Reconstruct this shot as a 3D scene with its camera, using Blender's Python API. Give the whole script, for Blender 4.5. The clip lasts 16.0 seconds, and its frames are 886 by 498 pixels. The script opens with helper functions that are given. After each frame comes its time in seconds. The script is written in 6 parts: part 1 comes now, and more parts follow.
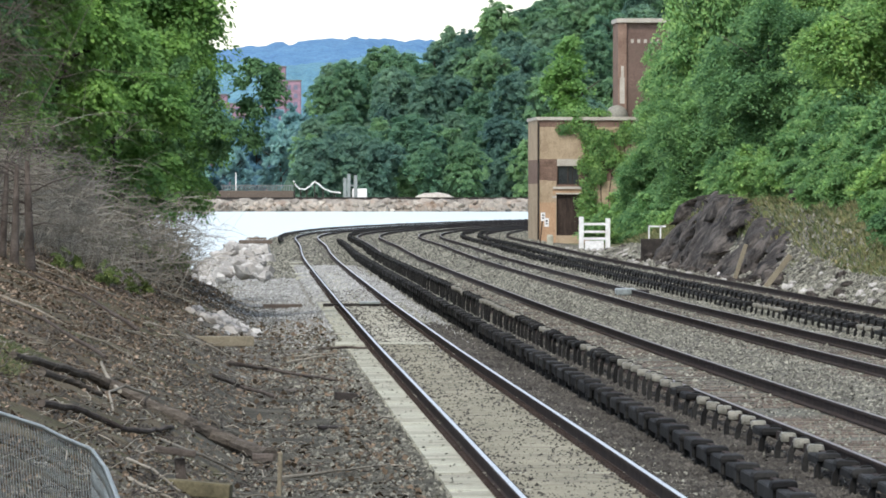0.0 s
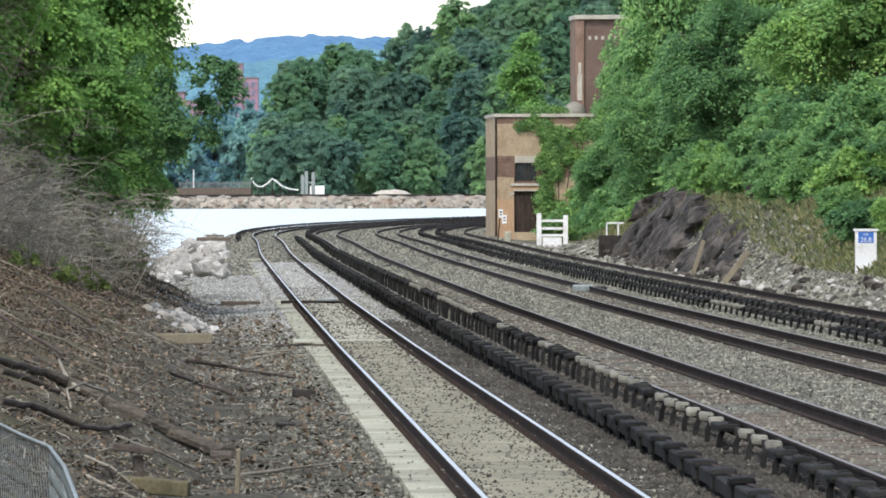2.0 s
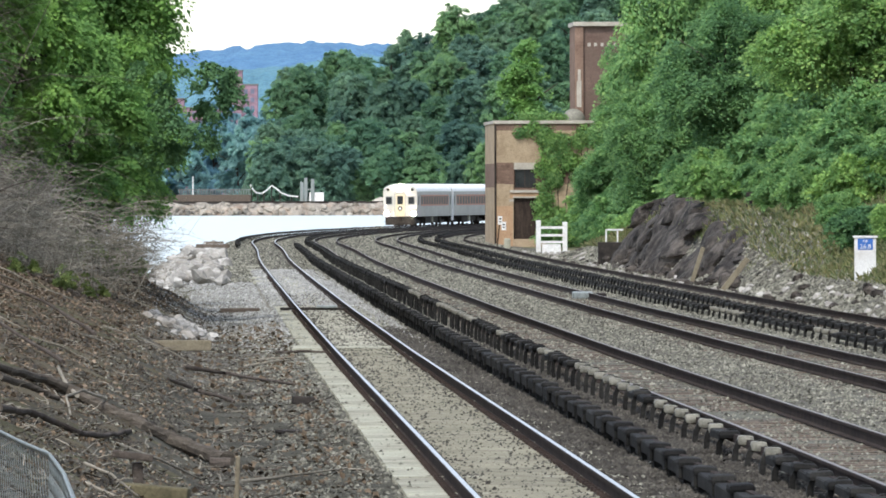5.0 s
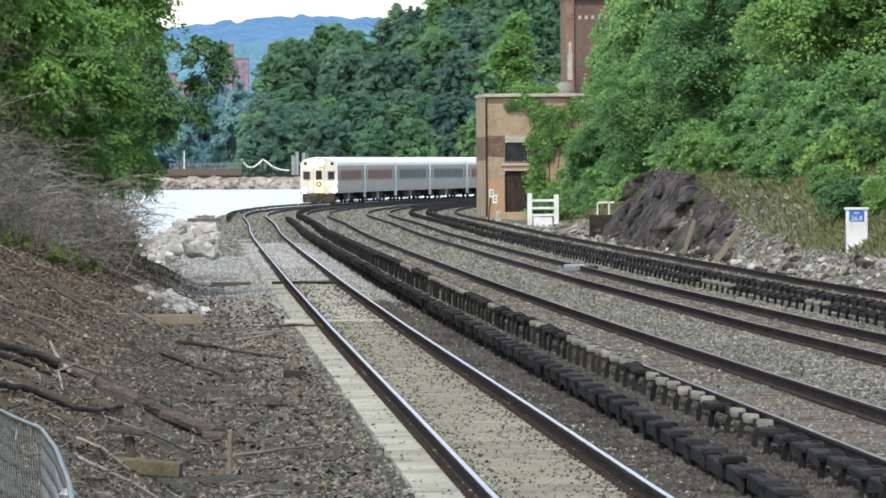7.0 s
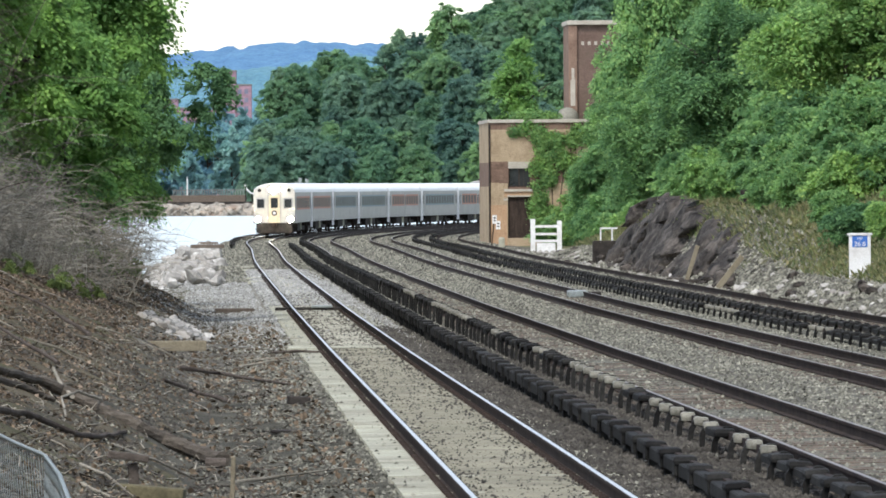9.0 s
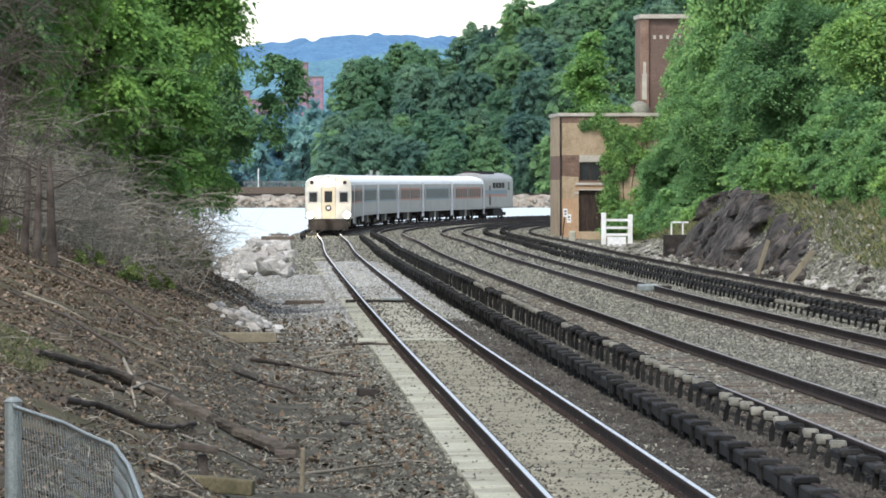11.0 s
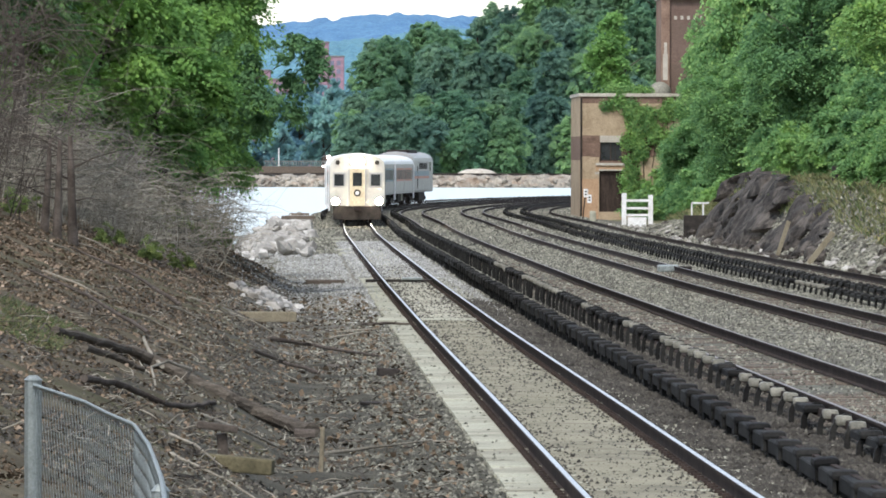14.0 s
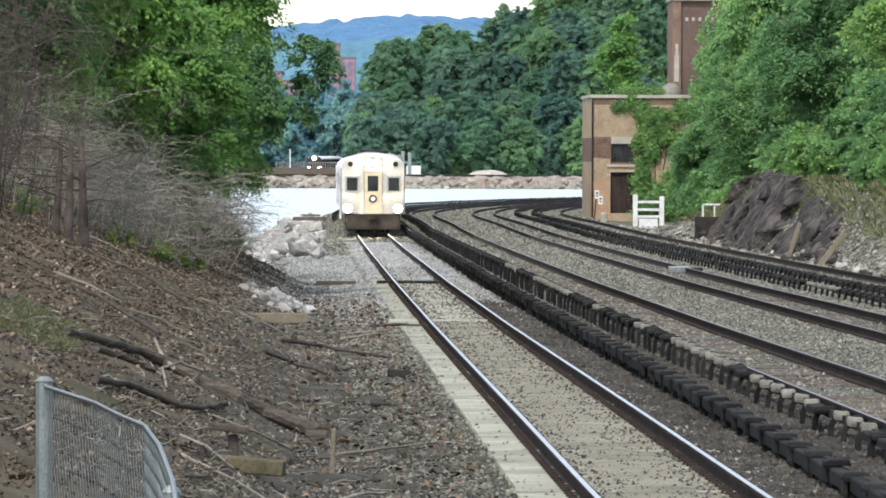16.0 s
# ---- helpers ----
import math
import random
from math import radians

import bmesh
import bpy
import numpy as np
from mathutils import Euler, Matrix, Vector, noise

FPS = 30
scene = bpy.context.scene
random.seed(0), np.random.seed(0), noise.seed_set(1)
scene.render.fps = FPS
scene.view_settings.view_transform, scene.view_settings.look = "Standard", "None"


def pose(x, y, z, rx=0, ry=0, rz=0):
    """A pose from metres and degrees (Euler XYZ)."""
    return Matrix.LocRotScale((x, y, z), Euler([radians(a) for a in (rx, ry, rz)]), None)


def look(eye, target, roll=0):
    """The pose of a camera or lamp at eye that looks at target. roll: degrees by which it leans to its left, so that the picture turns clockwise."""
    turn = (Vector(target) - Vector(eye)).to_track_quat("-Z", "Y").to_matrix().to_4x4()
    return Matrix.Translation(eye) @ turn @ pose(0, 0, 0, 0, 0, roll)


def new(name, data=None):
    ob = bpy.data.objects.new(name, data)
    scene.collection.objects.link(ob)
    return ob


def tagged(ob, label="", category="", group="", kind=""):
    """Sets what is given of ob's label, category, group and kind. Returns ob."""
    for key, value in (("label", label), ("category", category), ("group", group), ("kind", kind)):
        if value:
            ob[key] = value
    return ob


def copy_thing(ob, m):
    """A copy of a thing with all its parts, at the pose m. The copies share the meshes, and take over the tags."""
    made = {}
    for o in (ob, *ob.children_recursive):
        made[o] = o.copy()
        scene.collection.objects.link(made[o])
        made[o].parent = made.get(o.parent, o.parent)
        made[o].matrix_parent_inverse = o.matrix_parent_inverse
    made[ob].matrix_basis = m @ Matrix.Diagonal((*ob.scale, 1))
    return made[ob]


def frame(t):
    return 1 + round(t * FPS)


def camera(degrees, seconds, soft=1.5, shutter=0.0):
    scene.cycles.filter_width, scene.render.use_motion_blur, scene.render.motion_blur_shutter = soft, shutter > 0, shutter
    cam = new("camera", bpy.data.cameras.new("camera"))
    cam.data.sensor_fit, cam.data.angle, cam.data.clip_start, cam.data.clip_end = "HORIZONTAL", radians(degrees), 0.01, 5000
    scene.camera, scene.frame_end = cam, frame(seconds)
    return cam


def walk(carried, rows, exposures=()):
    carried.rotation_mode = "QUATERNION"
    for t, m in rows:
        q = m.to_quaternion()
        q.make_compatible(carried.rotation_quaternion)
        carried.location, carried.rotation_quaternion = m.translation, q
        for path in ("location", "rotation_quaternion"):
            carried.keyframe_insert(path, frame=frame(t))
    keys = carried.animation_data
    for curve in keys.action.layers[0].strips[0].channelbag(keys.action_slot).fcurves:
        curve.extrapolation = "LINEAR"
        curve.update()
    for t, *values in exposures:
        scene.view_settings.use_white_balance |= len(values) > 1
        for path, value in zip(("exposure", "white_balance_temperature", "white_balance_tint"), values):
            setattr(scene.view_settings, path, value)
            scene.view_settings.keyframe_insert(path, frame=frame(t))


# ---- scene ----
# ================= camera =================
EYE_Z = 3.8
cam = camera(6.647, 16.0, 1.75)
AIM = [  # seconds, yaw, pitch, roll in degrees
    (0.0, 0.0, -0.4838, 0.0), (0.5, -0.0519, -0.517, -0.016), (1.0, -0.1882, -0.5046, 0.046),
    (1.5, -0.2523, -0.502, 0.1), (2.0, -0.3179, -0.5073, 0.093), (2.5, -0.3017, -0.5339, 0.085),
    (3.0, -0.322, -0.4144, 0.08), (3.5, -0.3649, -0.33, 0.051), (4.0, -0.3526, -0.3781, 0.051),
    (6.5, -0.3535, -0.5907, 0.257), (7.0, -0.3887, -0.6573, 0.3), (7.5, -0.3869, -0.6538, 0.246),
    (8.0, -0.362, -0.6001, 0.22), (8.5, -0.3802, -0.5471, 0.29), (9.0, -0.3655, -0.4614, 0.366),
    (9.5, -0.2804, -0.4667, 0.4), (10.0, -0.0784, -0.5427, 0.311), (12.5, 0.2715, -0.459, -0.12),
    (13.0, 0.327, -0.5355, -0.05), (13.5, 0.3463, -0.5989, -0.117), (14.0, 0.3216, -0.664, -0.141),
    (14.5, 0.2946, -0.7154, -0.155), (15.0, 0.2947, -0.6981, -0.154), (15.5, 0.3777, -0.683, -0.15),
    (16.0, 0.406, -0.6546, -0.178),
]
walk(cam, [(t, pose(0, 0, EYE_Z, 90 + pitch, roll, yaw)) for t, yaw, pitch, roll in AIM])

# ================= light =================
SUN_ELEVATION, SUN_AZIMUTH = 52.0, 200.0   # azimuth clockwise from +y
world = bpy.data.worlds.new("sky")
scene.world = world
world.use_nodes = True
wn = world.node_tree
sky = wn.nodes.new("ShaderNodeTexSky")
sky.sky_type = "NISHITA"
sky.sun_disc = False
sky.sun_elevation, sky.sun_rotation = radians(SUN_ELEVATION), radians(SUN_AZIMUTH)
sky.air_density, sky.dust_density, sky.ozone_density = 1.0, 1.0, 1.0
veil = wn.nodes.new("ShaderNodeHueSaturation")   # thin high cloud: the sky's colour is washed out
veil.inputs["Saturation"].default_value = 0.62
wn.links.new(sky.outputs[0], veil.inputs["Color"])
wn.links.new(veil.outputs[0], wn.nodes["Background"].inputs[0])
wn.nodes["Background"].inputs[1].default_value = 0.15
sun = new("sun", bpy.data.lights.new("sun", "SUN"))
sun.data.energy, sun.data.angle, sun.data.color = 1.6, radians(14), (1.0, 0.96, 0.89)
_a, _e = radians(SUN_AZIMUTH), radians(SUN_ELEVATION)
sun.matrix_world = look((math.sin(_a) * math.cos(_e) * 50, math.cos(_a) * math.cos(_e) * 50, math.sin(_e) * 50), (0, 0, 0))
scene.view_settings.exposure = 1.05

# ================= materials =================
def nodes_of(name):
    m = bpy.data.materials.new(name)
    m.use_nodes = True
    t = m.node_tree
    return m, t, t.nodes["Principled BSDF"]


def ramp(t, socket, stops):
    r = t.nodes.new("ShaderNodeValToRGB")
    while len(r.color_ramp.elements) < len(stops):
        r.color_ramp.elements.new(0.5)
    for e, (p, c) in zip(r.color_ramp.elements, stops):
        e.position, e.color = p, (*c, 1)
    t.links.new(socket, r.inputs[0])
    return r.outputs[0]


def noise_of(t, scale, detail=4, rough=0.6, stretch=None):
    n = t.nodes.new("ShaderNodeTexNoise")
    n.inputs["Scale"].default_value, n.inputs["Detail"].default_value, n.inputs["Roughness"].default_value = scale, detail, rough
    c = t.nodes.new("ShaderNodeNewGeometry")
    out = c.outputs["Position"]
    if stretch:
        v = t.nodes.new("ShaderNodeVectorMath")
        v.operation = "MULTIPLY"
        v.inputs[1].default_value = stretch
        t.links.new(out, v.inputs[0])
        out = v.outputs[0]
    t.links.new(out, n.inputs["Vector"])
    return n.outputs[0]


def mixed(t, fac, a, b, mode="MIX"):
    m = t.nodes.new("ShaderNodeMix")
    m.data_type, m.blend_type = "RGBA", mode
    for s, v in ((m.inputs[0], fac), (m.inputs[6], a), (m.inputs[7], b)):
        if hasattr(v, "is_linked"):
            t.links.new(v, s)
        elif isinstance(v, tuple):
            s.default_value = (*v, 1)
        else:
            s.default_value = v
    return m.outputs[2]


def bumped(t, p, height, strength, distance):
    b = t.nodes.new("ShaderNodeBump")
    b.inputs["Strength"].default_value, b.inputs["Distance"].default_value = strength, distance
    t.links.new(height, b.inputs["Height"])
    t.links.new(b.outputs[0], p.inputs["Normal"])


def surface(name, c1, c2, scale=3.0, fine=40.0, rough=0.8, metal=0.0, bump=0.3, dist=0.01, stains=None, stain_scale=0.4, stretch=None, island=0.0, piece=0.0):
    """A worn surface: two colours by noise, fine grain, stains, relief."""
    m, t, p = nodes_of(name)
    n1, n2 = noise_of(t, scale, 5, 0.65, stretch), noise_of(t, fine, 3)
    col = ramp(t, n1, [(0.35, c1), (0.65, c2)])
    g = ramp(t, n2, [(0.3, (0.72, 0.72, 0.72)), (0.7, (1.15, 1.15, 1.15))])
    col = mixed(t, 1.0, col, g, "MULTIPLY")
    if stains:
        n3 = noise_of(t, stain_scale, 6, 0.7)
        col = mixed(t, ramp(t, n3, [(0.5, (0, 0, 0)), (0.68, (0.8, 0.8, 0.8))]), col, stains)
    for amount, kind in ((island, "i"), (piece, "p")):
        if amount:
            if kind == "i":
                src = t.nodes.new("ShaderNodeNewGeometry").outputs["Random Per Island"]
            else:
                src = t.nodes.new("ShaderNodeObjectInfo").outputs["Random"]
            v = ramp(t, src, [(0.0, (1 - amount,) * 3), (1.0, (1 + amount,) * 3)])
            col = mixed(t, 1.0, col, v, "MULTIPLY")
    t.links.new(col, p.inputs["Base Color"])
    p.inputs["Roughness"].default_value, p.inputs["Metallic"].default_value = rough, metal
    p.inputs["Specular IOR Level"].default_value = 0.12 if rough >= 0.75 else 0.5   # dusty surfaces hardly shine
    bumped(t, p, n2, bump, dist)
    return m


def foliage(name, c1, c2, c3, patch=0.25, through_light=0.3):
    """Leaves: colour by leaf and by patch, partly translucent."""
    m, t, p = nodes_of(name)
    r = t.nodes.new("ShaderNodeNewGeometry").outputs["Random Per Island"]
    col = ramp(t, r, [(0.0, c1), (0.55, c2), (1.0, c3)])
    n = noise_of(t, patch, 3)
    col = mixed(t, 1.0, col, ramp(t, n, [(0.3, (0.76, 0.82, 0.84)), (0.7, (1.22, 1.16, 1.0))]), "MULTIPLY")
    n2 = noise_of(t, patch * 4, 2)
    col = mixed(t, 1.0, col, ramp(t, n2, [(0.32, (0.85, 0.87, 0.88)), (0.68, (1.14, 1.11, 1.05))]), "MULTIPLY")
    o = t.nodes.new("ShaderNodeObjectInfo").outputs["Random"]
    col = mixed(t, 1.0, col, ramp(t, o, [(0.0, (0.8, 0.85, 0.9)), (0.5, (1.0, 1.0, 1.0)), (1.0, (1.25, 1.15, 0.95))]), "MULTIPLY")
    t.links.new(col, p.inputs["Base Color"])
    p.inputs["Roughness"].default_value = 0.8
    p.inputs["Specular IOR Level"].default_value = 0.2
    tr = t.nodes.new("ShaderNodeBsdfTranslucent")
    t.links.new(col, tr.inputs[0])
    mx = t.nodes.new("ShaderNodeMixShader")
    mx.inputs[0].default_value = through_light
    t.links.new(p.outputs[0], mx.inputs[1])
    t.links.new(tr.outputs[0], mx.inputs[2])
    t.links.new(mx.outputs[0], t.nodes["Material Output"].inputs[0])
    return m


def glow(name, colour, strength):
    m, t, p = nodes_of(name)
    p.inputs["Base Color"].default_value = (0.8, 0.8, 0.75, 1)
    p.inputs["Emission Color"].default_value = (*colour, 1)
    p.inputs["Emission Strength"].default_value = strength
    return m


BALLAST = surface("ballast_gravel", (0.078, 0.07332, 0.05978), (0.1463, 0.138, 0.1144), 0.5, 26, 0.9, bump=0.9, dist=0.03, stains=(0.0975, 0.07613, 0.06084), stain_scale=0.25)
DIRT = surface("dark_oily_dirt", (0.0221, 0.0195, 0.0161), (0.051, 0.045, 0.0365), 0.8, 20, 0.95, bump=0.8, dist=0.02)
BROWN_DIRT = surface("brown_dirty_ballast", (0.07898, 0.07663, 0.06211), (0.1393, 0.1376, 0.1135), 0.8, 20, 0.95, bump=0.9, dist=0.03)
PALE_STONE = surface("fresh_pale_ballast", (0.2, 0.2, 0.19), (0.4, 0.4, 0.375), 1.2, 30, 0.85, bump=0.3, island=0.4)
STONE = surface("ballast_stone", (0.09986, 0.09721, 0.07761), (0.2269, 0.2211, 0.1783), 1.2, 30, 0.85, bump=0.3, island=0.75)
CINDER = surface("old_dirty_ballast", (0.06, 0.058, 0.047), (0.19, 0.185, 0.148), 1.2, 30, 0.88, bump=0.3, island=0.8)
PALE_BED = surface("pale_gravel_bed", (0.15, 0.145, 0.122), (0.27, 0.262, 0.225), 0.7, 22, 0.92, bump=0.9, dist=0.03, stains=(0.12, 0.105, 0.085), stain_scale=0.3)
CINDER_BED = surface("cinder_soil", (0.036, 0.034, 0.026), (0.088, 0.083, 0.064), 0.9, 22, 0.95, bump=1.0, dist=0.03)
LITTER = surface("leaf_litter_soil", (0.0552, 0.046, 0.0299), (0.1207, 0.1012, 0.0667), 0.9, 22, 0.95, bump=1.0, dist=0.03, stains=(0.05914, 0.06997, 0.02607), stain_scale=0.35)
DRY_LEAF = surface("pale_dry_leaf", (0.132, 0.099, 0.0715), (0.286, 0.22, 0.165), 1.0, 30, 0.85, island=0.5)
LEAF_DEAD = surface("dead_leaf", (0.06, 0.046, 0.031), (0.195, 0.145, 0.1), 1.0, 30, 0.85, island=0.5)
RUST = surface("rusty_rail_steel", (0.021, 0.0155, 0.01344), (0.045, 0.03224, 0.02688), 2.0, 50, 0.95, 0.0, 0.2, 0.002)
RUST.node_tree.nodes["Principled BSDF"].inputs["Specular IOR Level"].default_value = 0.15
STEEL = surface("polished_rail_head", (0.55, 0.55, 0.55), (0.7, 0.7, 0.69), 4.0, 60, 0.38, 1.0, 0.05, 0.001)
DULL_STEEL = surface("dull_rail_head", (0.16, 0.13, 0.11), (0.25, 0.22, 0.2), 4.0, 60, 0.5, 0.8, 0.05, 0.001)
CONCRETE = surface("weathered_concrete", (0.3, 0.295, 0.2303), (0.42, 0.415, 0.329), 0.7, 30, 0.9, bump=0.3, stains=(0.1835, 0.1675, 0.1309), stain_scale=0.5, piece=0.12)
MUD = surface("dry_mud_fill", (0.1949, 0.1822, 0.1306), (0.2837, 0.2657, 0.1939), 0.5, 18, 0.95, bump=0.5, dist=0.015, stains=(0.1149, 0.1025, 0.08228), stain_scale=0.9)
PALE_MUD = surface("pale_dry_mud", (0.2875, 0.275, 0.2135), (0.45, 0.4312, 0.3416), 0.5, 18, 0.95, bump=0.5, dist=0.015, stains=(0.17, 0.16, 0.13), stain_scale=0.9)
TIMBER = surface("old_timber", (0.10, 0.08, 0.065), (0.19, 0.155, 0.125), 2.0, 25, 0.9, bump=0.6, stretch=(1, 6, 6), piece=0.25)
PALE_TIMBER = surface("grey_cut_timber", (0.168, 0.144, 0.102), (0.24, 0.21, 0.15), 2.0, 30, 0.9, bump=0.4)
OLD_TIMBER = surface("mossy_old_timber", (0.085, 0.075, 0.045), (0.16, 0.14, 0.085), 2.0, 25, 0.95, bump=0.6)
BLACK = surface("black_cover_board", (0.01056, 0.01056, 0.01042), (0.0264, 0.02552, 0.02344), 3.0, 30, 0.78, bump=0.3, piece=0.4)
CAP = surface("pale_insulator_cap", (0.13, 0.126, 0.1), (0.22, 0.21, 0.17), 8.0, 40, 0.7, piece=0.2)
# near-black to brown-grey noise drawn out vertically, with paler patches
ROCK_DARK = surface("dark_streaked_rock", (0.006, 0.0055, 0.005), (0.075, 0.064, 0.055), 1.6, 5, 0.8, bump=1.0, dist=0.12, stains=(0.15, 0.13, 0.112), stain_scale=1.1, stretch=(1.2, 0.6, 0.3))
GRASS_SOIL = surface("thin_grassy_soil", (0.09, 0.1, 0.045), (0.17, 0.155, 0.095), 0.5, 12, 0.95, bump=0.8, dist=0.05)
ROCK_PALE = surface("pale_riprap_stone", (0.2604, 0.2473, 0.225), (0.4791, 0.4623, 0.4281), 0.4, 6, 0.9, bump=0.6, dist=0.05, stains=(0.2046, 0.1776, 0.147), stain_scale=0.3, island=0.25)
BARK = surface("grey_brown_bark", (0.0525, 0.042, 0.035), (0.112, 0.0945, 0.0805), 3.0, 30, 0.95, bump=0.8, dist=0.02, island=0.35)
LOG = surface("weathered_grey_log", (0.06, 0.0496, 0.04), (0.128, 0.112, 0.092), 3.0, 25, 0.95, bump=1.0, dist=0.03, stretch=(1, 1, 7))
TWIG = surface("dry_twig", (0.1393, 0.1246, 0.09838), (0.3115, 0.2854, 0.2328), 0.6, 20, 0.95, island=0.6)
# grey twigs lightened in colour so brush below the trees looks lit
PALE_TWIG = surface("lit_pale_twig", (0.1754, 0.1578, 0.1256), (0.3713, 0.3412, 0.2814), 0.6, 20, 0.95, island=0.55)
BRICK_TAN = surface("tan_brick", (0.324, 0.2464, 0.1615), (0.423, 0.33, 0.2253), 1.2, 14, 0.9, bump=0.4, stains=(0.198, 0.1408, 0.0935), stain_scale=0.5)
BRICK_BROWN = surface("brown_brick", (0.14, 0.09, 0.068), (0.215, 0.145, 0.11), 1.2, 14, 0.9, bump=0.4, piece=0.2)
BRICK_RED = surface("red_brown_brick", (0.125, 0.083, 0.068), (0.185, 0.13, 0.108), 0.8, 14, 0.9, bump=0.4, stains=(0.0984, 0.0744, 0.057), stain_scale=0.4)
STUCCO = surface("orange_tan_render", (0.36, 0.23, 0.14), (0.45, 0.30, 0.19), 1.0, 14, 0.9, bump=0.3)
STONE_TRIM = surface("pale_stone_coping", (0.357, 0.323, 0.2739), (0.476, 0.442, 0.3818), 1.0, 20, 0.85, bump=0.3)
DARK_OPENING = surface("dark_boarded_door", (0.025, 0.018, 0.015), (0.055, 0.04, 0.032), 1.0, 10, 0.8, stretch=(6, 6, 1))
TRAIN_GLASS = surface("tinted_car_glass", (0.008, 0.01, 0.012), (0.03, 0.033, 0.035), 1.0, 10, 0.4)
TRAIN_GLASS.node_tree.nodes["Principled BSDF"].inputs["Specular IOR Level"].default_value = 0.15
DARK_GLASS = surface("dirty_dark_glass", (0.01, 0.012, 0.014), (0.03, 0.034, 0.036), 1.0, 10, 0.2)
WHITE_PAINT = surface("worn_white_paint", (0.66, 0.66, 0.65), (0.8, 0.8, 0.79), 3.0, 30, 0.6, bump=0.15, stains=(0.45, 0.43, 0.4), stain_scale=1.5)
BLUE_SIGN = surface("blue_sign_sheet", (0.03, 0.12, 0.42), (0.04, 0.16, 0.5), 2, 20, 0.5)
GALVANISED = surface("galvanised_steel", (0.2016, 0.2261, 0.2181), (0.28, 0.3094, 0.2985), 6, 60, 0.5, 0.5)
STAINLESS = surface("brushed_stainless_side", (0.3078, 0.3021, 0.2907), (0.3876, 0.3819, 0.3648), 0.8, 40, 0.5, 0.35, 0.1, 0.002)
ROOF_WHITE = surface("pale_train_roof", (0.7, 0.7, 0.7), (0.8, 0.8, 0.8), 0.8, 20, 0.45)
CAB_WHITE = surface("ivory_cab_front", (0.46, 0.445, 0.39), (0.54, 0.525, 0.47), 1.5, 30, 0.5, bump=0.05, stains=(0.36, 0.33, 0.27), stain_scale=0.8)
BAND_BLUE = surface("blue_window_band", (0.13, 0.2, 0.24), (0.17, 0.24, 0.28), 2, 20, 0.5)
BAND_RED = surface("red_window_band", (0.38, 0.13, 0.09), (0.46, 0.17, 0.12), 2, 20, 0.5)
UNDERFRAME = surface("dark_underframe", (0.018, 0.016, 0.015), (0.05, 0.043, 0.038), 2, 20, 0.8)
WARM_DOOR = surface("cream_cab_door", (0.6, 0.5, 0.33), (0.68, 0.58, 0.4), 2, 20, 0.5)
LAMP = glow("lit_headlight", (1.0, 0.86, 0.62), 420.0)
LAMP_FAR = glow("lit_far_headlight", (1.0, 0.7, 0.68), 30.0)
# stone of the far bank, its grey already holding the haze
HAZY_STONE = surface("haze_greyed_stone", (0.16, 0.17, 0.17), (0.24, 0.25, 0.245), 0.3, 4, 0.9)
FOL_OAK = foliage("maple_leaves", (0.1515, 0.2891, 0.09775), (0.2108, 0.3835, 0.1207), (0.2767, 0.472, 0.1437), 0.35, 0.5)
# deep green darkened further: shade is put into the leaf colour
FOL_SHADE = foliage("shade_toned_leaves", (0.08625, 0.1725, 0.08625), (0.1207, 0.2357, 0.1092), (0.161, 0.299, 0.1265), 0.35, 0.4)
ROCK_TAN = surface("tan_riprap_stone", (0.19, 0.17, 0.145), (0.36, 0.33, 0.28), 0.3, 4, 0.9, bump=0.6, dist=0.05, stains=(0.24, 0.17, 0.12), stain_scale=0.2, island=0.25)
DARK_STONE = surface("dark_clinker", (0.03, 0.027, 0.023), (0.1, 0.092, 0.078), 1.2, 30, 0.9, bump=0.3, island=0.4)
FOL_RIGHT = foliage("bright_green_leaves", (0.1431, 0.2805, 0.1231), (0.212, 0.3876, 0.1624), (0.318, 0.4794, 0.192), 0.3, 0.5)
FOL_DARK = foliage("deep_green_leaves", (0.118, 0.234, 0.1142), (0.177, 0.3276, 0.1476), (0.2537, 0.4264, 0.1714), 0.3, 0.5)
# haze over the far hill is mixed in: lighter, bluer leaf tones
FOL_FOREST = foliage("haze_tinted_woodland_leaves", (0.1482, 0.2632, 0.2352), (0.1824, 0.3192, 0.2688), (0.2223, 0.3696, 0.28), 0.06, 0.55)
FOL_UNDER = foliage("olive_undergrowth_leaves", (0.076, 0.1187, 0.048), (0.136, 0.19, 0.072), (0.216, 0.266, 0.104), 0.5, 0.3)
FOL_GRASS = foliage("dry_and_green_grass", (0.13, 0.175, 0.075), (0.22, 0.24, 0.12), (0.34, 0.3, 0.18), 0.6)
# distance haze painted as blue into these leaf colours
FOL_FAR = foliage("haze_blue_far_leaves", (0.1898, 0.3668, 0.4813), (0.2277, 0.4174, 0.5225), (0.2656, 0.468, 0.55), 0.02, 0.6)
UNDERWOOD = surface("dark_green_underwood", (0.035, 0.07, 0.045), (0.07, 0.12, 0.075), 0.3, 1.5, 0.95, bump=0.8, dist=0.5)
# ridge and slope colours carry the blue of the air haze
HILL_FAR = surface("haze_blue_hill_woods", (0.085, 0.1815, 0.3201), (0.12, 0.242, 0.3783), 0.08, 0.5, 1.0, bump=0.6, dist=1.5)
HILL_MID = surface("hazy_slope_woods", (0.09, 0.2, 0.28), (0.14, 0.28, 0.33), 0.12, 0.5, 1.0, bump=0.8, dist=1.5)
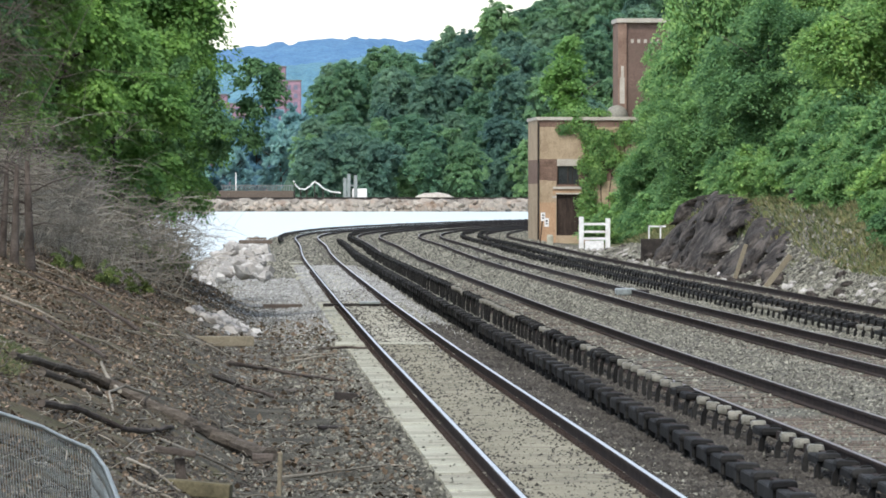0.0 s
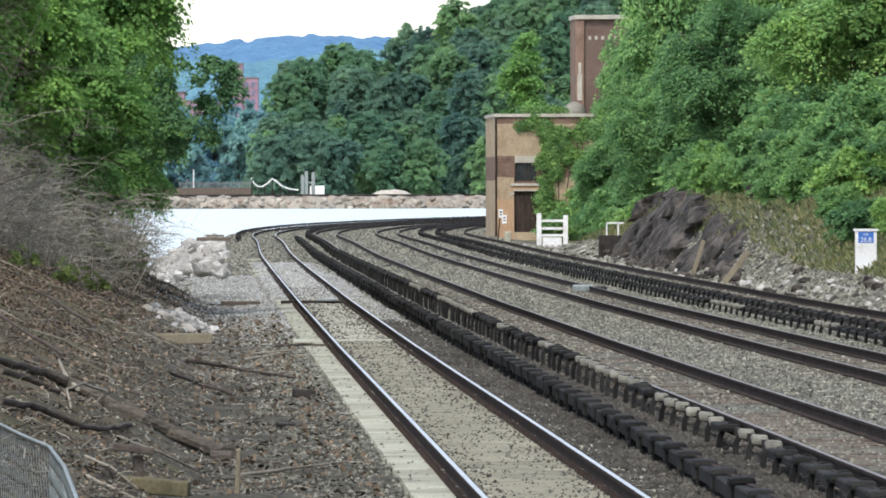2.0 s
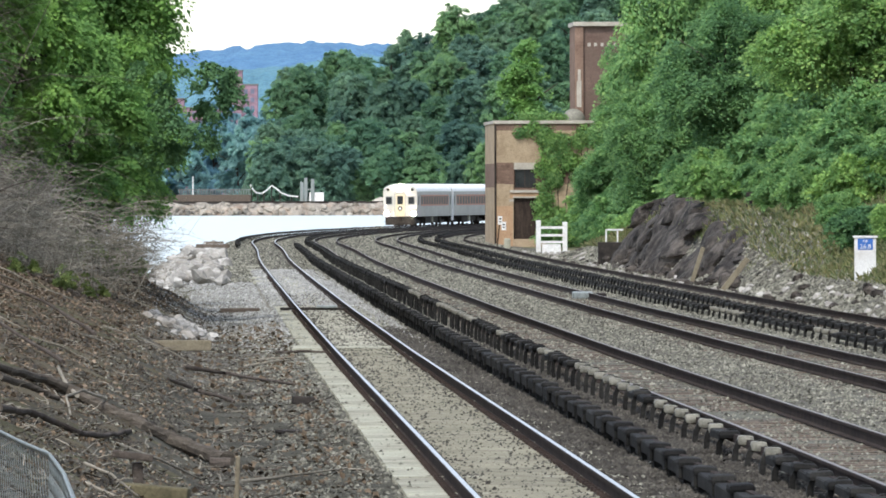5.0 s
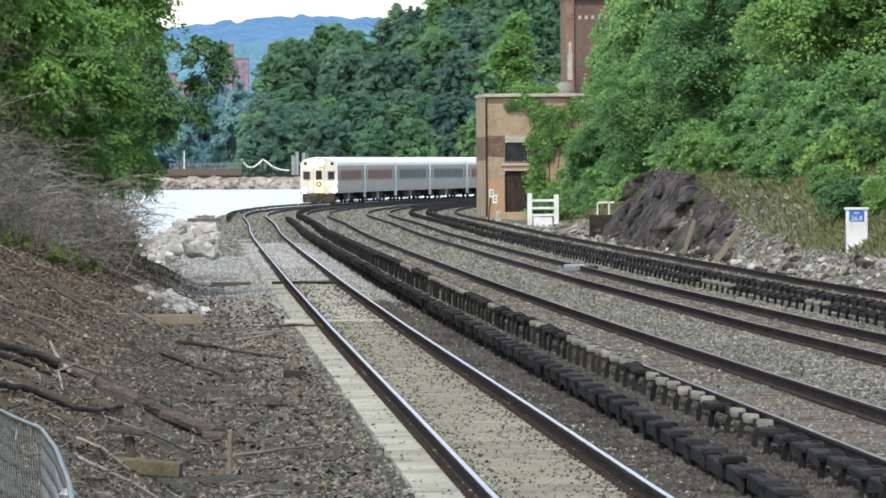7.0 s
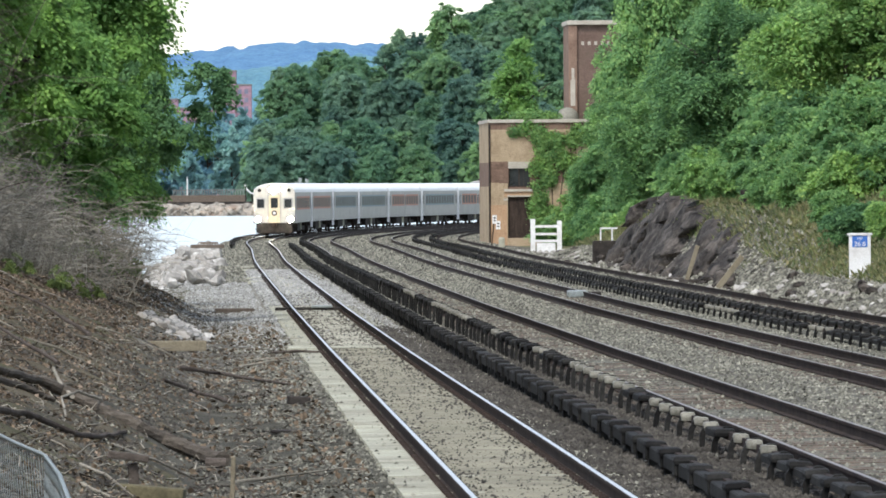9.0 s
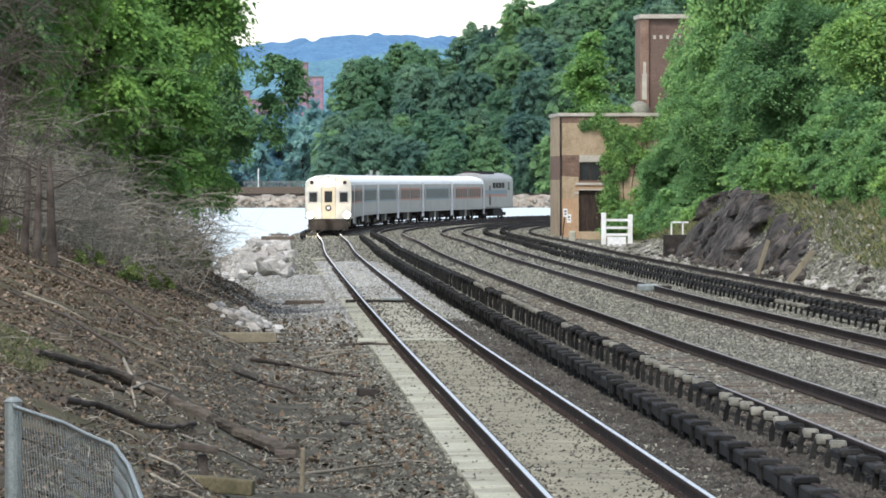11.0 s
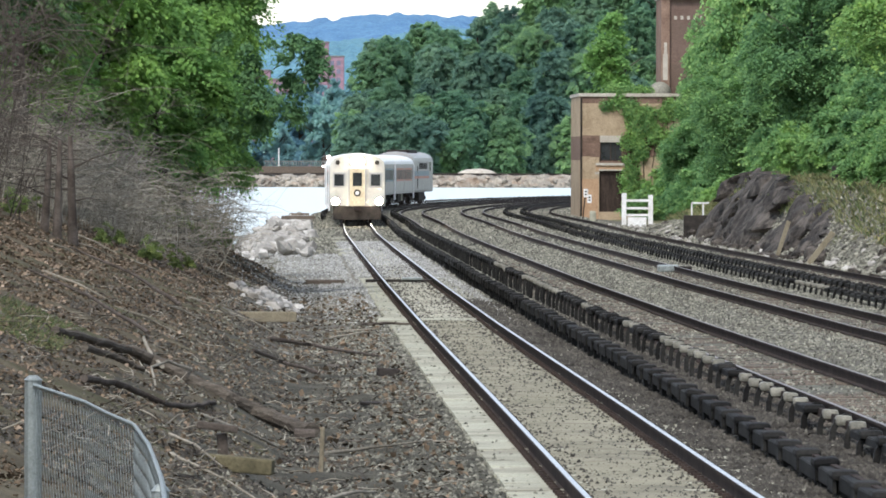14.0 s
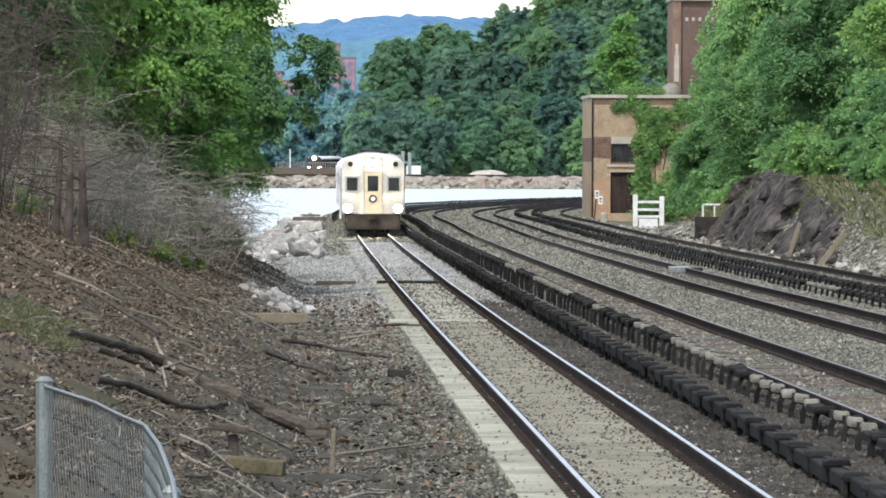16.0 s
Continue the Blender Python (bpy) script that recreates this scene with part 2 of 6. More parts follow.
# greener hill leaves, likewise tinted for haze
FOL_WOOD = foliage("haze_tinted_light_leaves", (0.154, 0.2915, 0.2145), (0.198, 0.3575, 0.2365), (0.2475, 0.418, 0.242), 0.06, 0.55)
FOL_LIGHT = foliage("pale_green_leaves", (0.16, 0.31, 0.11), (0.22, 0.40, 0.14), (0.30, 0.48, 0.17), 0.3, 0.45)

water_mat, wt, wp = nodes_of("calm_river_water")
# pale base colour stands in for part of the sky's reflection
wp.inputs["Base Color"].default_value = (0.5, 0.56, 0.56, 1)
wp.inputs["Roughness"].default_value = 0.4
wp.inputs["IOR"].default_value = 1.33
wnz = noise_of(wt, 1.0, 3, 0.6, (0.6, 0.25, 1.0))
bumped(wt, wp, wnz, 0.4, 0.1)

# ================= plan of the line =================
def smooth(v, a, b):
    u = np.clip((np.asarray(v, float) - a) / (b - a), 0, 1)
    return u * u * (3 - 2 * u)


def line_x(y):
    """Centre of the river-side track: straight, then bending to the east."""
    y = np.asarray(y, float)
    u = y - 503
    return 3.33 - 0.0253 * y + 3.94e-4 * (0.5 * (u + np.sqrt(u * u + 2500))) ** 2 + 0.33 * np.exp(-((y - 455) / 55) ** 2)


def line_slope(y):
    u = np.asarray(y, float) - 503
    r = np.sqrt(u * u + 2500)
    v = (np.asarray(y, float) - 455) / 55
    return -0.0253 + 3.94e-4 * 0.5 * (u + r) * (1 + u / r) - 0.012 * v * np.exp(-v * v)


def rail_z(y):
    """Height of the rail heads: a slight fall away from the eye."""
    return np.interp(y, [-30, 0, 40, 70, 92, 124, 152, 214, 300, 370, 800], [1.3, 1.15, 0.97, 0.86, 0.79, 0.67, 0.57, 0.42, 0.31, 0.26, 0.26])


def on_line(y, o, h=0.0):
    """The place at offset o to the right of the river-side track and h above its rails."""
    s = float(line_slope(y))
    n = math.hypot(1, s)
    return Vector((float(line_x(y)) + o / n, y - o * s / n, float(rail_z(y)) + h))


def offset_of(x, y):
    return (x - line_x(y)) / np.hypot(1, line_slope(y))


WATER_Z = -1.5
TRACKS = (0.0, 4.17, 8.4, 13.1)


def ground_z(x, y):
    """Height of the ground: ballast bed, leafy bank by the river, rock cut on the other side."""
    x, y = np.asarray(x, float), np.asarray(y, float)
    o, r = offset_of(x, y), rail_z(y)
    bed = r - 0.2
    left = -o
    rise = np.minimum(0.43 * np.maximum(0, left - 3.2), 2.0 + 0.08 * np.minimum(left, 30)) * smooth(left, 2.8, 4.2)
    end = 228 + (np.clip(left, 0, 12) - 3.3) * 6
    keep = 1 - smooth(y, end - 6, end + 26)
    shore = np.where(y < 480, 5.5, 3.0)
    low = bed - 0.15 - 2.6 * smooth(left, shore - 1.5, shore + 4.5)
    zl = (bed - 0.1 * smooth(left, 1.5, 2.6) + rise) * keep + low * (1 - keep)
    right = o - 14.7
    cut = 1 - smooth(y, 470, 560)
    near_cut = 0.42 * np.maximum(0, right - 0.6) - 0.1
    flat = -0.15 + 0.5 * np.maximum(0, right - 12)
    wide = smooth(y, 395, 455)
    zr = bed + (near_cut * (1 - wide) + flat * wide) * cut - 0.25 * (1 - cut)
    crag = 1.8 * smooth(right, 1.4, 3.4) * smooth(y, 256, 290) * (1 - smooth(y, 355, 375)) * (1 - smooth(right, 7, 14))
    zr = np.minimum(zr + crag, bed + 16)
    far_drop = smooth(y, 1080, 1200) * 4
    return np.where(o < 0, np.where(left > 1.4, zl, bed), np.where(right > 0, zr, bed)) - far_drop

# ================= mesh helpers =================
def mesh_of(name, verts, faces, mats, index=None, flat=True):
    me = bpy.data.meshes.new(name)
    me.from_pydata([tuple(v) for v in verts], [], [tuple(f) for f in faces])
    for m in (mats if isinstance(mats, (list, tuple)) else [mats]):
        me.materials.append(m)
    if index is not None:
        me.polygons.foreach_set("material_index", np.asarray(index, np.int32))
    if not flat:
        me.polygons.foreach_set("use_smooth", np.ones(len(me.polygons), bool))
    me.update()
    return me


def fast_mesh(name, verts, faces, mat, flat=True):
    """A mesh from arrays of vertices (n, 3) and of faces (m, 3 or 4)."""
    verts, faces = np.asarray(verts, np.float32), np.asarray(faces, np.int32)
    me = bpy.data.meshes.new(name)
    k = faces.shape[1]
    me.vertices.add(len(verts))
    me.vertices.foreach_set("co", verts.ravel())
    me.loops.add(faces.size)
    me.loops.foreach_set("vertex_index", faces.ravel())
    me.polygons.add(len(faces))
    me.polygons.foreach_set("loop_start", np.arange(0, faces.size, k, dtype=np.int32))
    if not flat:
        me.polygons.foreach_set("use_smooth", np.ones(len(faces), bool))
    me.materials.append(mat)
    me.update(calc_edges=True)
    return me


def box(bm, x0, y0, z0, x1, y1, z1, bevel=0.0, m=None):
    r = bmesh.ops.create_cube(bm, size=1)
    vs = r["verts"]
    bmesh.ops.scale(bm, vec=(x1 - x0, y1 - y0, z1 - z0), verts=vs)
    bmesh.ops.translate(bm, vec=((x0 + x1) / 2, (y0 + y1) / 2, (z0 + z1) / 2), verts=vs)
    if m:
        bmesh.ops.transform(bm, matrix=m, verts=vs)
    if bevel:
        es = list({e for v in vs for e in v.link_edges})
        bmesh.ops.bevel(bm, geom=es, offset=bevel, segments=2, affect="EDGES", profile=0.6)


def tube(bm, a, b, r0, r1=None, n=12):
    a, b = Vector(a), Vector(b)
    q = (b - a).to_track_quat("Z", "Y").to_matrix().to_4x4()
    bmesh.ops.create_cone(bm, cap_ends=True, segments=n, radius1=r0, radius2=r0 if r1 is None else r1, depth=(b - a).length,
                          matrix=Matrix.Translation((a + b) / 2) @ q)


def mesh_from(name, bm, mat, soft=False):
    me = bpy.data.meshes.new(name)
    bm.to_mesh(me)
    bm.free()
    me.materials.append(mat)
    if soft:
        me.polygons.foreach_set("use_smooth", np.ones(len(me.polygons), bool))
    return me


def part(name, bm, material, parent, label="", soft=False):
    me = bm if isinstance(bm, bpy.types.Mesh) else mesh_from(name, bm, material, soft)
    ob = new(name, me)
    ob.parent = parent
    if label:
        tagged(ob, label)
    return ob


def thing(name, label, category, group="", kind="", at=None):
    ob = new(name)
    ob.empty_display_size = 0.3
    if at is not None:
        ob.matrix_world = at
    return tagged(ob, label, category, group, kind)


def boxes(name, mat, parent, *dims, bevel=0.0, label=""):
    bm = bmesh.new()
    for d in dims:
        box(bm, *d, bevel=bevel)
    return part(name, bm, mat, parent, label)


def sweep(name, outline, ys, o, mats, index):
    """An outline (offset, height) carried along the line at offset o."""
    n, verts, faces, idx = len(outline), [], [], []
    for y in ys:
        for (a, h) in outline:
            verts.append(on_line(y, o + a, h))
    for i in range(len(ys) - 1):
        for j in range(n):
            k = (j + 1) % n
            faces.append((i * n + j, i * n + k, (i + 1) * n + k, (i + 1) * n + j))
            idx.append(index[j])
    faces += [tuple(range(n))[::-1], tuple((len(ys) - 1) * n + j for j in range(n))]
    idx += [0, 0]
    return mesh_of(name, verts, faces, mats, idx)


rng = np.random.default_rng(7)

# ================= ground and water =================
def ground_sheet():
    ys = np.concatenate([np.arange(-40, 55, 4.0), np.arange(55, 260, 0.6), np.arange(260, 520, 1.5), np.arange(520, 1200, 6.0)])
    os_ = np.concatenate([np.arange(-120, -20, 8.0), np.arange(-20, -9, 0.8), np.arange(-9, -2, 0.16), np.arange(-2, 14, 0.25), np.arange(14, 24, 0.35), np.arange(24, 60, 1.5), np.arange(60, 260, 12)])
    Y, O = np.meshgrid(ys, os_, indexing="ij")
    X = line_x(Y) + O
    Z = ground_z(X, Y)
    rough = np.where(O < -2.2, 1.0, np.where(O > 14.3, 1.0, 0.25))
    flat = np.stack([X.ravel(), Y.ravel()], 1)
    nz = np.array([noise.fractal(Vector((a * 0.9, b * 0.45, 0)), 1.0, 2.0, 4) + 0.35 * noise.noise(Vector((a * 4, b * 2.5, 3))) for a, b in flat]).reshape(X.shape)
    Z = Z + nz * 0.085 * rough
    V = np.stack([X, Y, Z], -1).reshape(-1, 3)
    r, c = X.shape
    q = (np.arange(r - 1)[:, None] * c + np.arange(c - 1)[None]).ravel()
    F = np.stack([q, q + 1, q + c + 1, q + c], 1)
    me = fast_mesh("ground", V, F, BALLAST, flat=False)
    me.materials.append(LITTER)
    me.materials.append(ROCK_PALE)
    me.materials.append(DIRT)
    me.materials.append(BROWN_DIRT)
    me.materials.append(GRASS_SOIL)
    me.materials.append(CINDER_BED)
    me.materials.append(PALE_BED)
    ofc, yfc = O[:-1, :-1].ravel(), Y[:-1, :-1].ravel()
    wob = nz[:-1, :-1].ravel()
    idx = np.zeros(len(F), np.int32)
    idx[(ofc > 0.95) & (ofc < 3.2 + 0.3 * wob) & (yfc < 150 + 70 * wob)] = 3
    for c in TRACKS[1:]:
        idx[np.abs(ofc - c) < 1.0 + 0.3 * wob] = 4
    idx[(ofc < -1.4) & (yfc < 120 + 60 * wob)] = 6
    idx[(ofc < 0.95) & (yfc > 165 + 90 * wob) & (yfc < 330)] = 7
    idx[(ofc < -4.2 - 1.6 * wob) & (yfc < 300)] = 1
    idx[(ofc < -2.4) & (yfc >= 300)] = 2
    idx[(ofc > 17.2 + 1.5 * wob)] = 5
    me.polygons.foreach_set("material_index", idx)
    return tagged(new("ground", me), "grey ballast bed with a leaf-littered bank along it", "ground", kind="structure")


ground_sheet()


def plane(name, x0, y0, x1, y1, z, mat, label, cat):
    me = mesh_of(name, [(x0, y0, z), (x1, y0, z), (x1, y1, z), (x0, y1, z)], [(0, 1, 2, 3)], mat)
    return tagged(new(name, me), label, cat, kind="structure")


plane("water", -900, 150, 900, 1700, WATER_Z, water_mat, "calm river water with the sky's paleness put into its base colour", "water")
plane("ground_far", -4000, -600, 4000, 4900, -5.0, LITTER, "low dark earth under and beyond the water", "ground")

# ================= tracks =================
RAIL = [(-0.075, -0.18), (0.075, -0.18), (0.075, -0.165), (0.014, -0.145), (0.014, -0.045), (0.036, -0.035), (0.036, -0.004), (0.027, 0.0),
        (-0.027, 0.0), (-0.036, -0.004), (-0.036, -0.035), (-0.014, -0.045), (-0.014, -0.145), (-0.075, -0.165)]
LINE_YS = list(np.arange(20, 480, 10.0)) + list(np.arange(480, 1080, 6.0))


def ties_of(track, o, y0, y1, mat, length, lift, step=0.61):
    bm = bmesh.new()
    box(bm, -length / 2, -0.12, -0.2, length / 2, 0.12, 0, bevel=0.0)
    me = mesh_from("tie", bm, mat)
    y, n = y0, 0
    while y < y1 and n < 290:
        p = on_line(y, o, lift)
        ob = new("tie", me)
        ob.parent = track
        ob.matrix_world = pose(p.x + rng.normal(0, 0.02), p.y, p.z + rng.normal(0, 0.006), 0, 0, math.degrees(-math.atan(line_slope(y))) + rng.normal(0, 0.4))
        y += step
        n += 1


def track(o, head, label):
    t = thing("railway_track", label, "track", "tracks of the line")
    for side in (-0.755, 0.755):
        part("rail", sweep("rail", RAIL, LINE_YS, o + side, [RUST, head], [0, 0, 0, 0, 0, 0, 0, 1, 0, 0, 0, 0, 0, 0]), None, t)
    return t


track_river = track(0.0, STEEL, "railway track with bright rails on concrete ties packed with mud")
fill = [(-0.66, -0.3), (0.66, -0.3), (0.64, -0.155), (0.2, -0.14), (-0.2, -0.14), (-0.64, -0.155)]
part("mud_fill", sweep("mud_fill", fill, list(np.arange(20, 162, 5.0)) + [162.5], 0.0, [MUD], [0] * 6), None, track_river, "smooth dry mud between the rails")
part("mud_fill", sweep("mud_fill", fill, [162.52] + list(np.arange(165, 330, 5.0)), 0.0, [PALE_MUD], [0] * 6), None, track_river, "paler dry mud between the rails")
strip = [(-1.32, -0.4), (-0.86, -0.4), (-0.86, -0.15), (-1.3, -0.16)]
part("edge_strip", sweep("edge_strip", strip, list(np.arange(20, 300, 5.0)) , 0.0, [CONCRETE], [0] * 4), None, track_river, "pale concrete tie ends in a row")
ties_of(track_river, 0.0, 62, 300, CONCRETE, 2.6, -0.158)
def clips():
    """Dark rail clips and pads at every tie of the river-side track."""
    V, F = [], []
    cube = np.array([(x, y, z) for x in (-1, 1) for y in (-1, 1) for z in (0, 1)], float)
    quads = np.array([(0, 1, 3, 2), (4, 6, 7, 5), (0, 4, 5, 1), (2, 3, 7, 6), (1, 5, 7, 3)])
    for i in range(420):
        y = 62 + i * 0.61
        for c in (-0.755, 0.755):
            for d in (-0.11, 0.11):
                p = on_line(y, c + d, -0.155)
                F.append(quads + 8 * len(V))
                V.append(cube * (0.035, 0.07, 0.05) + np.array(p))
    ob = part("clip_bed", fast_mesh("clip_bed", np.concatenate(V), np.concatenate(F), RUST), None, track_river)
    tagged(ob, "rows of dark rail clips", kind="stuff")


clips()
for o in TRACKS[1:]:
    t = track(o, DULL_STEEL if o < 12 else RUST, "railway track with brown rusted rails in ballast")
    ties_of(t, o, 70, 300, TIMBER, 2.6, -0.192, 0.8)


def power_row(o, y0, y1, side, label, pale=(), rise=((0, 800), (-0.06, -0.06)), step=2.3, skirt=0.03):
    """A power rail on goose-neck brackets with black boards; side: which way the necks lean."""
    row = thing("third_rail", label, "third rail", "power rails")
    rail_out = [(-0.04, -0.02), (0.04, -0.02), (0.03, 0.08), (-0.03, 0.08)]
    high = lambda y: float(np.interp(y, *rise))
    V, F = [], []
    for y in np.arange(y0, y1, 6.0):
        V += [on_line(y, o + 0.08 * side + a, h + high(y) + 0.06) for a, h in rail_out]
    for i in range(len(V) // 4 - 1):
        F += [(i * 4 + j, i * 4 + (j + 1) % 4, i * 4 + 4 + (j + 1) % 4, i * 4 + 4 + j) for j in range(4)]
    part("conductor_rail", mesh_of("conductor_rail", V, F + [(3, 2, 1, 0), tuple(range(len(V) - 4, len(V)))], RUST), None, row)

    def bracket_mesh():
        bm = bmesh.new()
        pts = [(-0.13, -0.62), (-0.1, -0.3), (-0.11, -0.12), (-0.1, 0.02), (-0.05, 0.13), (0.03, 0.175), (0.1, 0.165)]
        ring = []
        for i, (a, h) in enumerate(pts):
            p0, p1 = pts[max(i - 1, 0)], pts[min(i + 1, len(pts) - 1)]
            ln = math.hypot(p1[0] - p0[0], p1[1] - p0[1])
            nx, nz = -(p1[1] - p0[1]) / ln * 0.034, (p1[0] - p0[0]) / ln * 0.034
            ring.append([bm.verts.new((a + nx * u, 0.055 * v, h + nz * u)) for u, v in ((1, -1), (1, 1), (-1, 1), (-1, -1))])
        for r0, r1 in zip(ring, ring[1:]):
            for k in range(4):
                bm.faces.new((r0[k], r0[(k + 1) % 4], r1[(k + 1) % 4], r1[k]))
        bm.faces.new(ring[0][::-1])
        bm.faces.new(ring[-1])
        bmesh.ops.recalc_face_normals(bm, faces=bm.faces)
        if side < 0:
            bmesh.ops.scale(bm, vec=(-1, 1, 1), verts=bm.verts)
            bmesh.ops.reverse_faces(bm, faces=bm.faces)
        return mesh_from("bracket", bm, BLACK)

    def cap_mesh():
        bm = bmesh.new()
        box(bm, -0.08, -0.13, 0.07, 0.11, 0.13, 0.19, bevel=0.045)
        if side < 0:
            bmesh.ops.scale(bm, vec=(-1, 1, 1), verts=bm.verts)
            bmesh.ops.reverse_faces(bm, faces=bm.faces)
        return mesh_from("cap", bm, CAP)

    def board_mesh():
        bm = bmesh.new()
        box(bm, -0.06, -step / 2 + 0.05, 0.085, 0.12, step / 2 - 0.05, 0.125, bevel=0.012)
        box(bm, -0.07, -step / 2 + 0.05, skirt, -0.05, step / 2 - 0.05, 0.115, bevel=0.008)
        if side < 0:
            bmesh.ops.scale(bm, vec=(-1, 1, 1), verts=bm.verts)
            bmesh.ops.reverse_faces(bm, faces=bm.faces)
        return mesh_from("cover_board", bm, BLACK)

    def saddle_mesh():
        bm = bmesh.new()
        box(bm, -0.12, -0.24, 0.085, 0.14, 0.24, 0.185, bevel=0.048)
        if skirt < 0:
            box(bm, -0.11, -0.2, -0.03, -0.07, 0.2, 0.1, bevel=0.01)
            box(bm, -0.05, -0.12, -0.6, 0.05, 0.12, 0.1)
        if side < 0:
            bmesh.ops.scale(bm, vec=(-1, 1, 1), verts=bm.verts)
            bmesh.ops.reverse_faces(bm, faces=bm.faces)
        return mesh_from("saddle", bm, BLACK)

    bk, cp, bd, sd = bracket_mesh(), cap_mesh(), board_mesh(), saddle_mesh()
    y, n = y0, 0
    while y < y1 and n < 300:
        p = on_line(y, o, high(y))
        turn = math.degrees(-math.atan(line_slope(y)))
        m = pose(p.x + rng.normal(0, 0.012), p.y, p.z + rng.normal(0, 0.01), 0, rng.normal(0, 2), turn)
        is_pale = any(a < y < b for a, b in pale) and rng.random() < 0.9
        for nm, me, on in (("bracket", bk, skirt > 0), ("cap", cp, is_pale), ("cover_board", bd, not is_pale), ("saddle", sd, not is_pale)):
            if on:
                ob = new(nm, me)
                ob.parent = row
                q = on_line(y + step / 2, o, high(y + step / 2))
                ob.matrix_world = m if nm != "cover_board" else pose(q.x + rng.normal(0, 0.008), q.y, q.z + rng.normal(0, 0.008), rng.normal(0, 0.2), 0, turn)
        y += step
        n += 1
    return row


power_row(1.8, 45, 476, 1, "low black-boarded third rail beside the river-side track", rise=((75, 100, 150, 200, 250, 400, 476), (-0.1, -0.05, 0.03, 0.07, 0.1, 0.08, 0.0)), step=2.6, skirt=-0.02)
power_row(2.9, 45.2, 735, 1, "third rail on black brackets with pale caps", pale=((82.5, 107.5), (110, 128), (139, 142), (160, 163), (178, 205), (222, 236)),
          rise=((80, 100, 125, 150, 200, 250, 400, 500), (-0.1, -0.05, 0.03, 0.04, 0.12, 0.12, 0.06, -0.04)))
power_row(10.7, 90, 620, 1, "black third rail on a row of pale-footed brackets", pale=((120, 135), (170, 176), (200, 212)), rise=((0, 800), (-0.1, -0.1)))
power_row(11.9, 90, 780, 1, "black third rail with boards beside the inland track", rise=((0, 800), (-0.1, -0.1)))
power_row(-1.75, 478, 800, 1, "black third rail along the outside of the bend", step=3.05)



def pipe(bm, pts, radii, n=8):
    """One continuous round stem through the points."""
    rings = []
    for i, (p, r) in enumerate(zip(pts, radii)):
        d = (Vector(pts[min(i + 1, len(pts) - 1)]) - Vector(pts[max(i - 1, 0)])).normalized()
        u = d.cross(Vector((0.31, 0.2, 0.93))).normalized()
        w = d.cross(u)
        rings.append([bm.verts.new(Vector(p) + (u * math.cos(a) + w * math.sin(a)) * r) for a in (2 * math.pi * k / n for k in range(n))])
    for a, b in zip(rings, rings[1:]):
        for k in range(n):
            bm.faces.new((a[k], a[(k + 1) % n], b[(k + 1) % n], b[k]))
    bm.faces.new(rings[0][::-1])
    bm.faces.new(rings[-1])


def stem(pts, radii, V, F):
    """A thin three-sided stem through the points, added to the lists."""
    k = len(V)
    for i, (p, r) in enumerate(zip(pts, radii)):
        d = (pts[min(i + 1, len(pts) - 1)] - pts[max(i - 1, 0)])
        d = d / (np.linalg.norm(d) + 1e-9)
        u = np.cross(d, (0.3, 0.9, 0.2))
        u /= np.linalg.norm(u) + 1e-9
        w = np.cross(d, u)
        for a in (0, 2.094, 4.189):
            V.append(p + r * (math.cos(a) * u + math.sin(a) * w))
    for i in range(len(pts) - 1):
        for j in range(3):
            q = (j + 1) % 3
            F.append((k + i * 3 + j, k + i * 3 + q, k + i * 3 + 3 + q, k + i * 3 + 3 + j))


# ================= trees =================
def leaves(centres, radii, n, size, seed, shell=0.6, droop=0.2):
    """Many small folded leaves spread over lumps: arrays of vertices and triangles."""
    g = np.random.default_rng(seed)
    centres, radii = np.asarray(centres, float), np.asarray(radii, float)
    w = radii[:, 0] * radii[:, 2]
    k = g.choice(len(centres), n, p=w / w.sum())
    d = g.normal(size=(n, 3))
    d /= np.linalg.norm(d, axis=1)[:, None]
    rr = shell + (1 - shell) * g.random(n) ** 0.6
    rr *= 1 + 0.27 * g.normal(size=n) * (g.random(n) < 0.6)
    p = centres[k] + d * radii[k] * rr[:, None]
    nrm = d + g.normal(size=(n, 3)) * 0.6 + np.array([0, 0, 0.35])
    nrm /= np.linalg.norm(nrm, axis=1)[:, None]
    t = np.cross(nrm, g.normal(size=(n, 3)))
    t[:, 2] -= droop
    t /= np.linalg.norm(t, axis=1)[:, None]
    b = np.cross(nrm, t)
    s = size * (0.6 + 0.8 * g.random(n))[:, None]
    v = np.stack([p, p + s * (0.5 * t + 0.36 * b + 0.12 * nrm), p + s * t, p + s * (0.5 * t - 0.36 * b + 0.12 * nrm)], 1).reshape(-1, 3)
    i = np.arange(n)[:, None] * 4
    f = np.concatenate([i + np.array([[0, 1, 2]]), i + np.array([[0, 2, 3]])], 1).reshape(-1, 3)
    return v, f


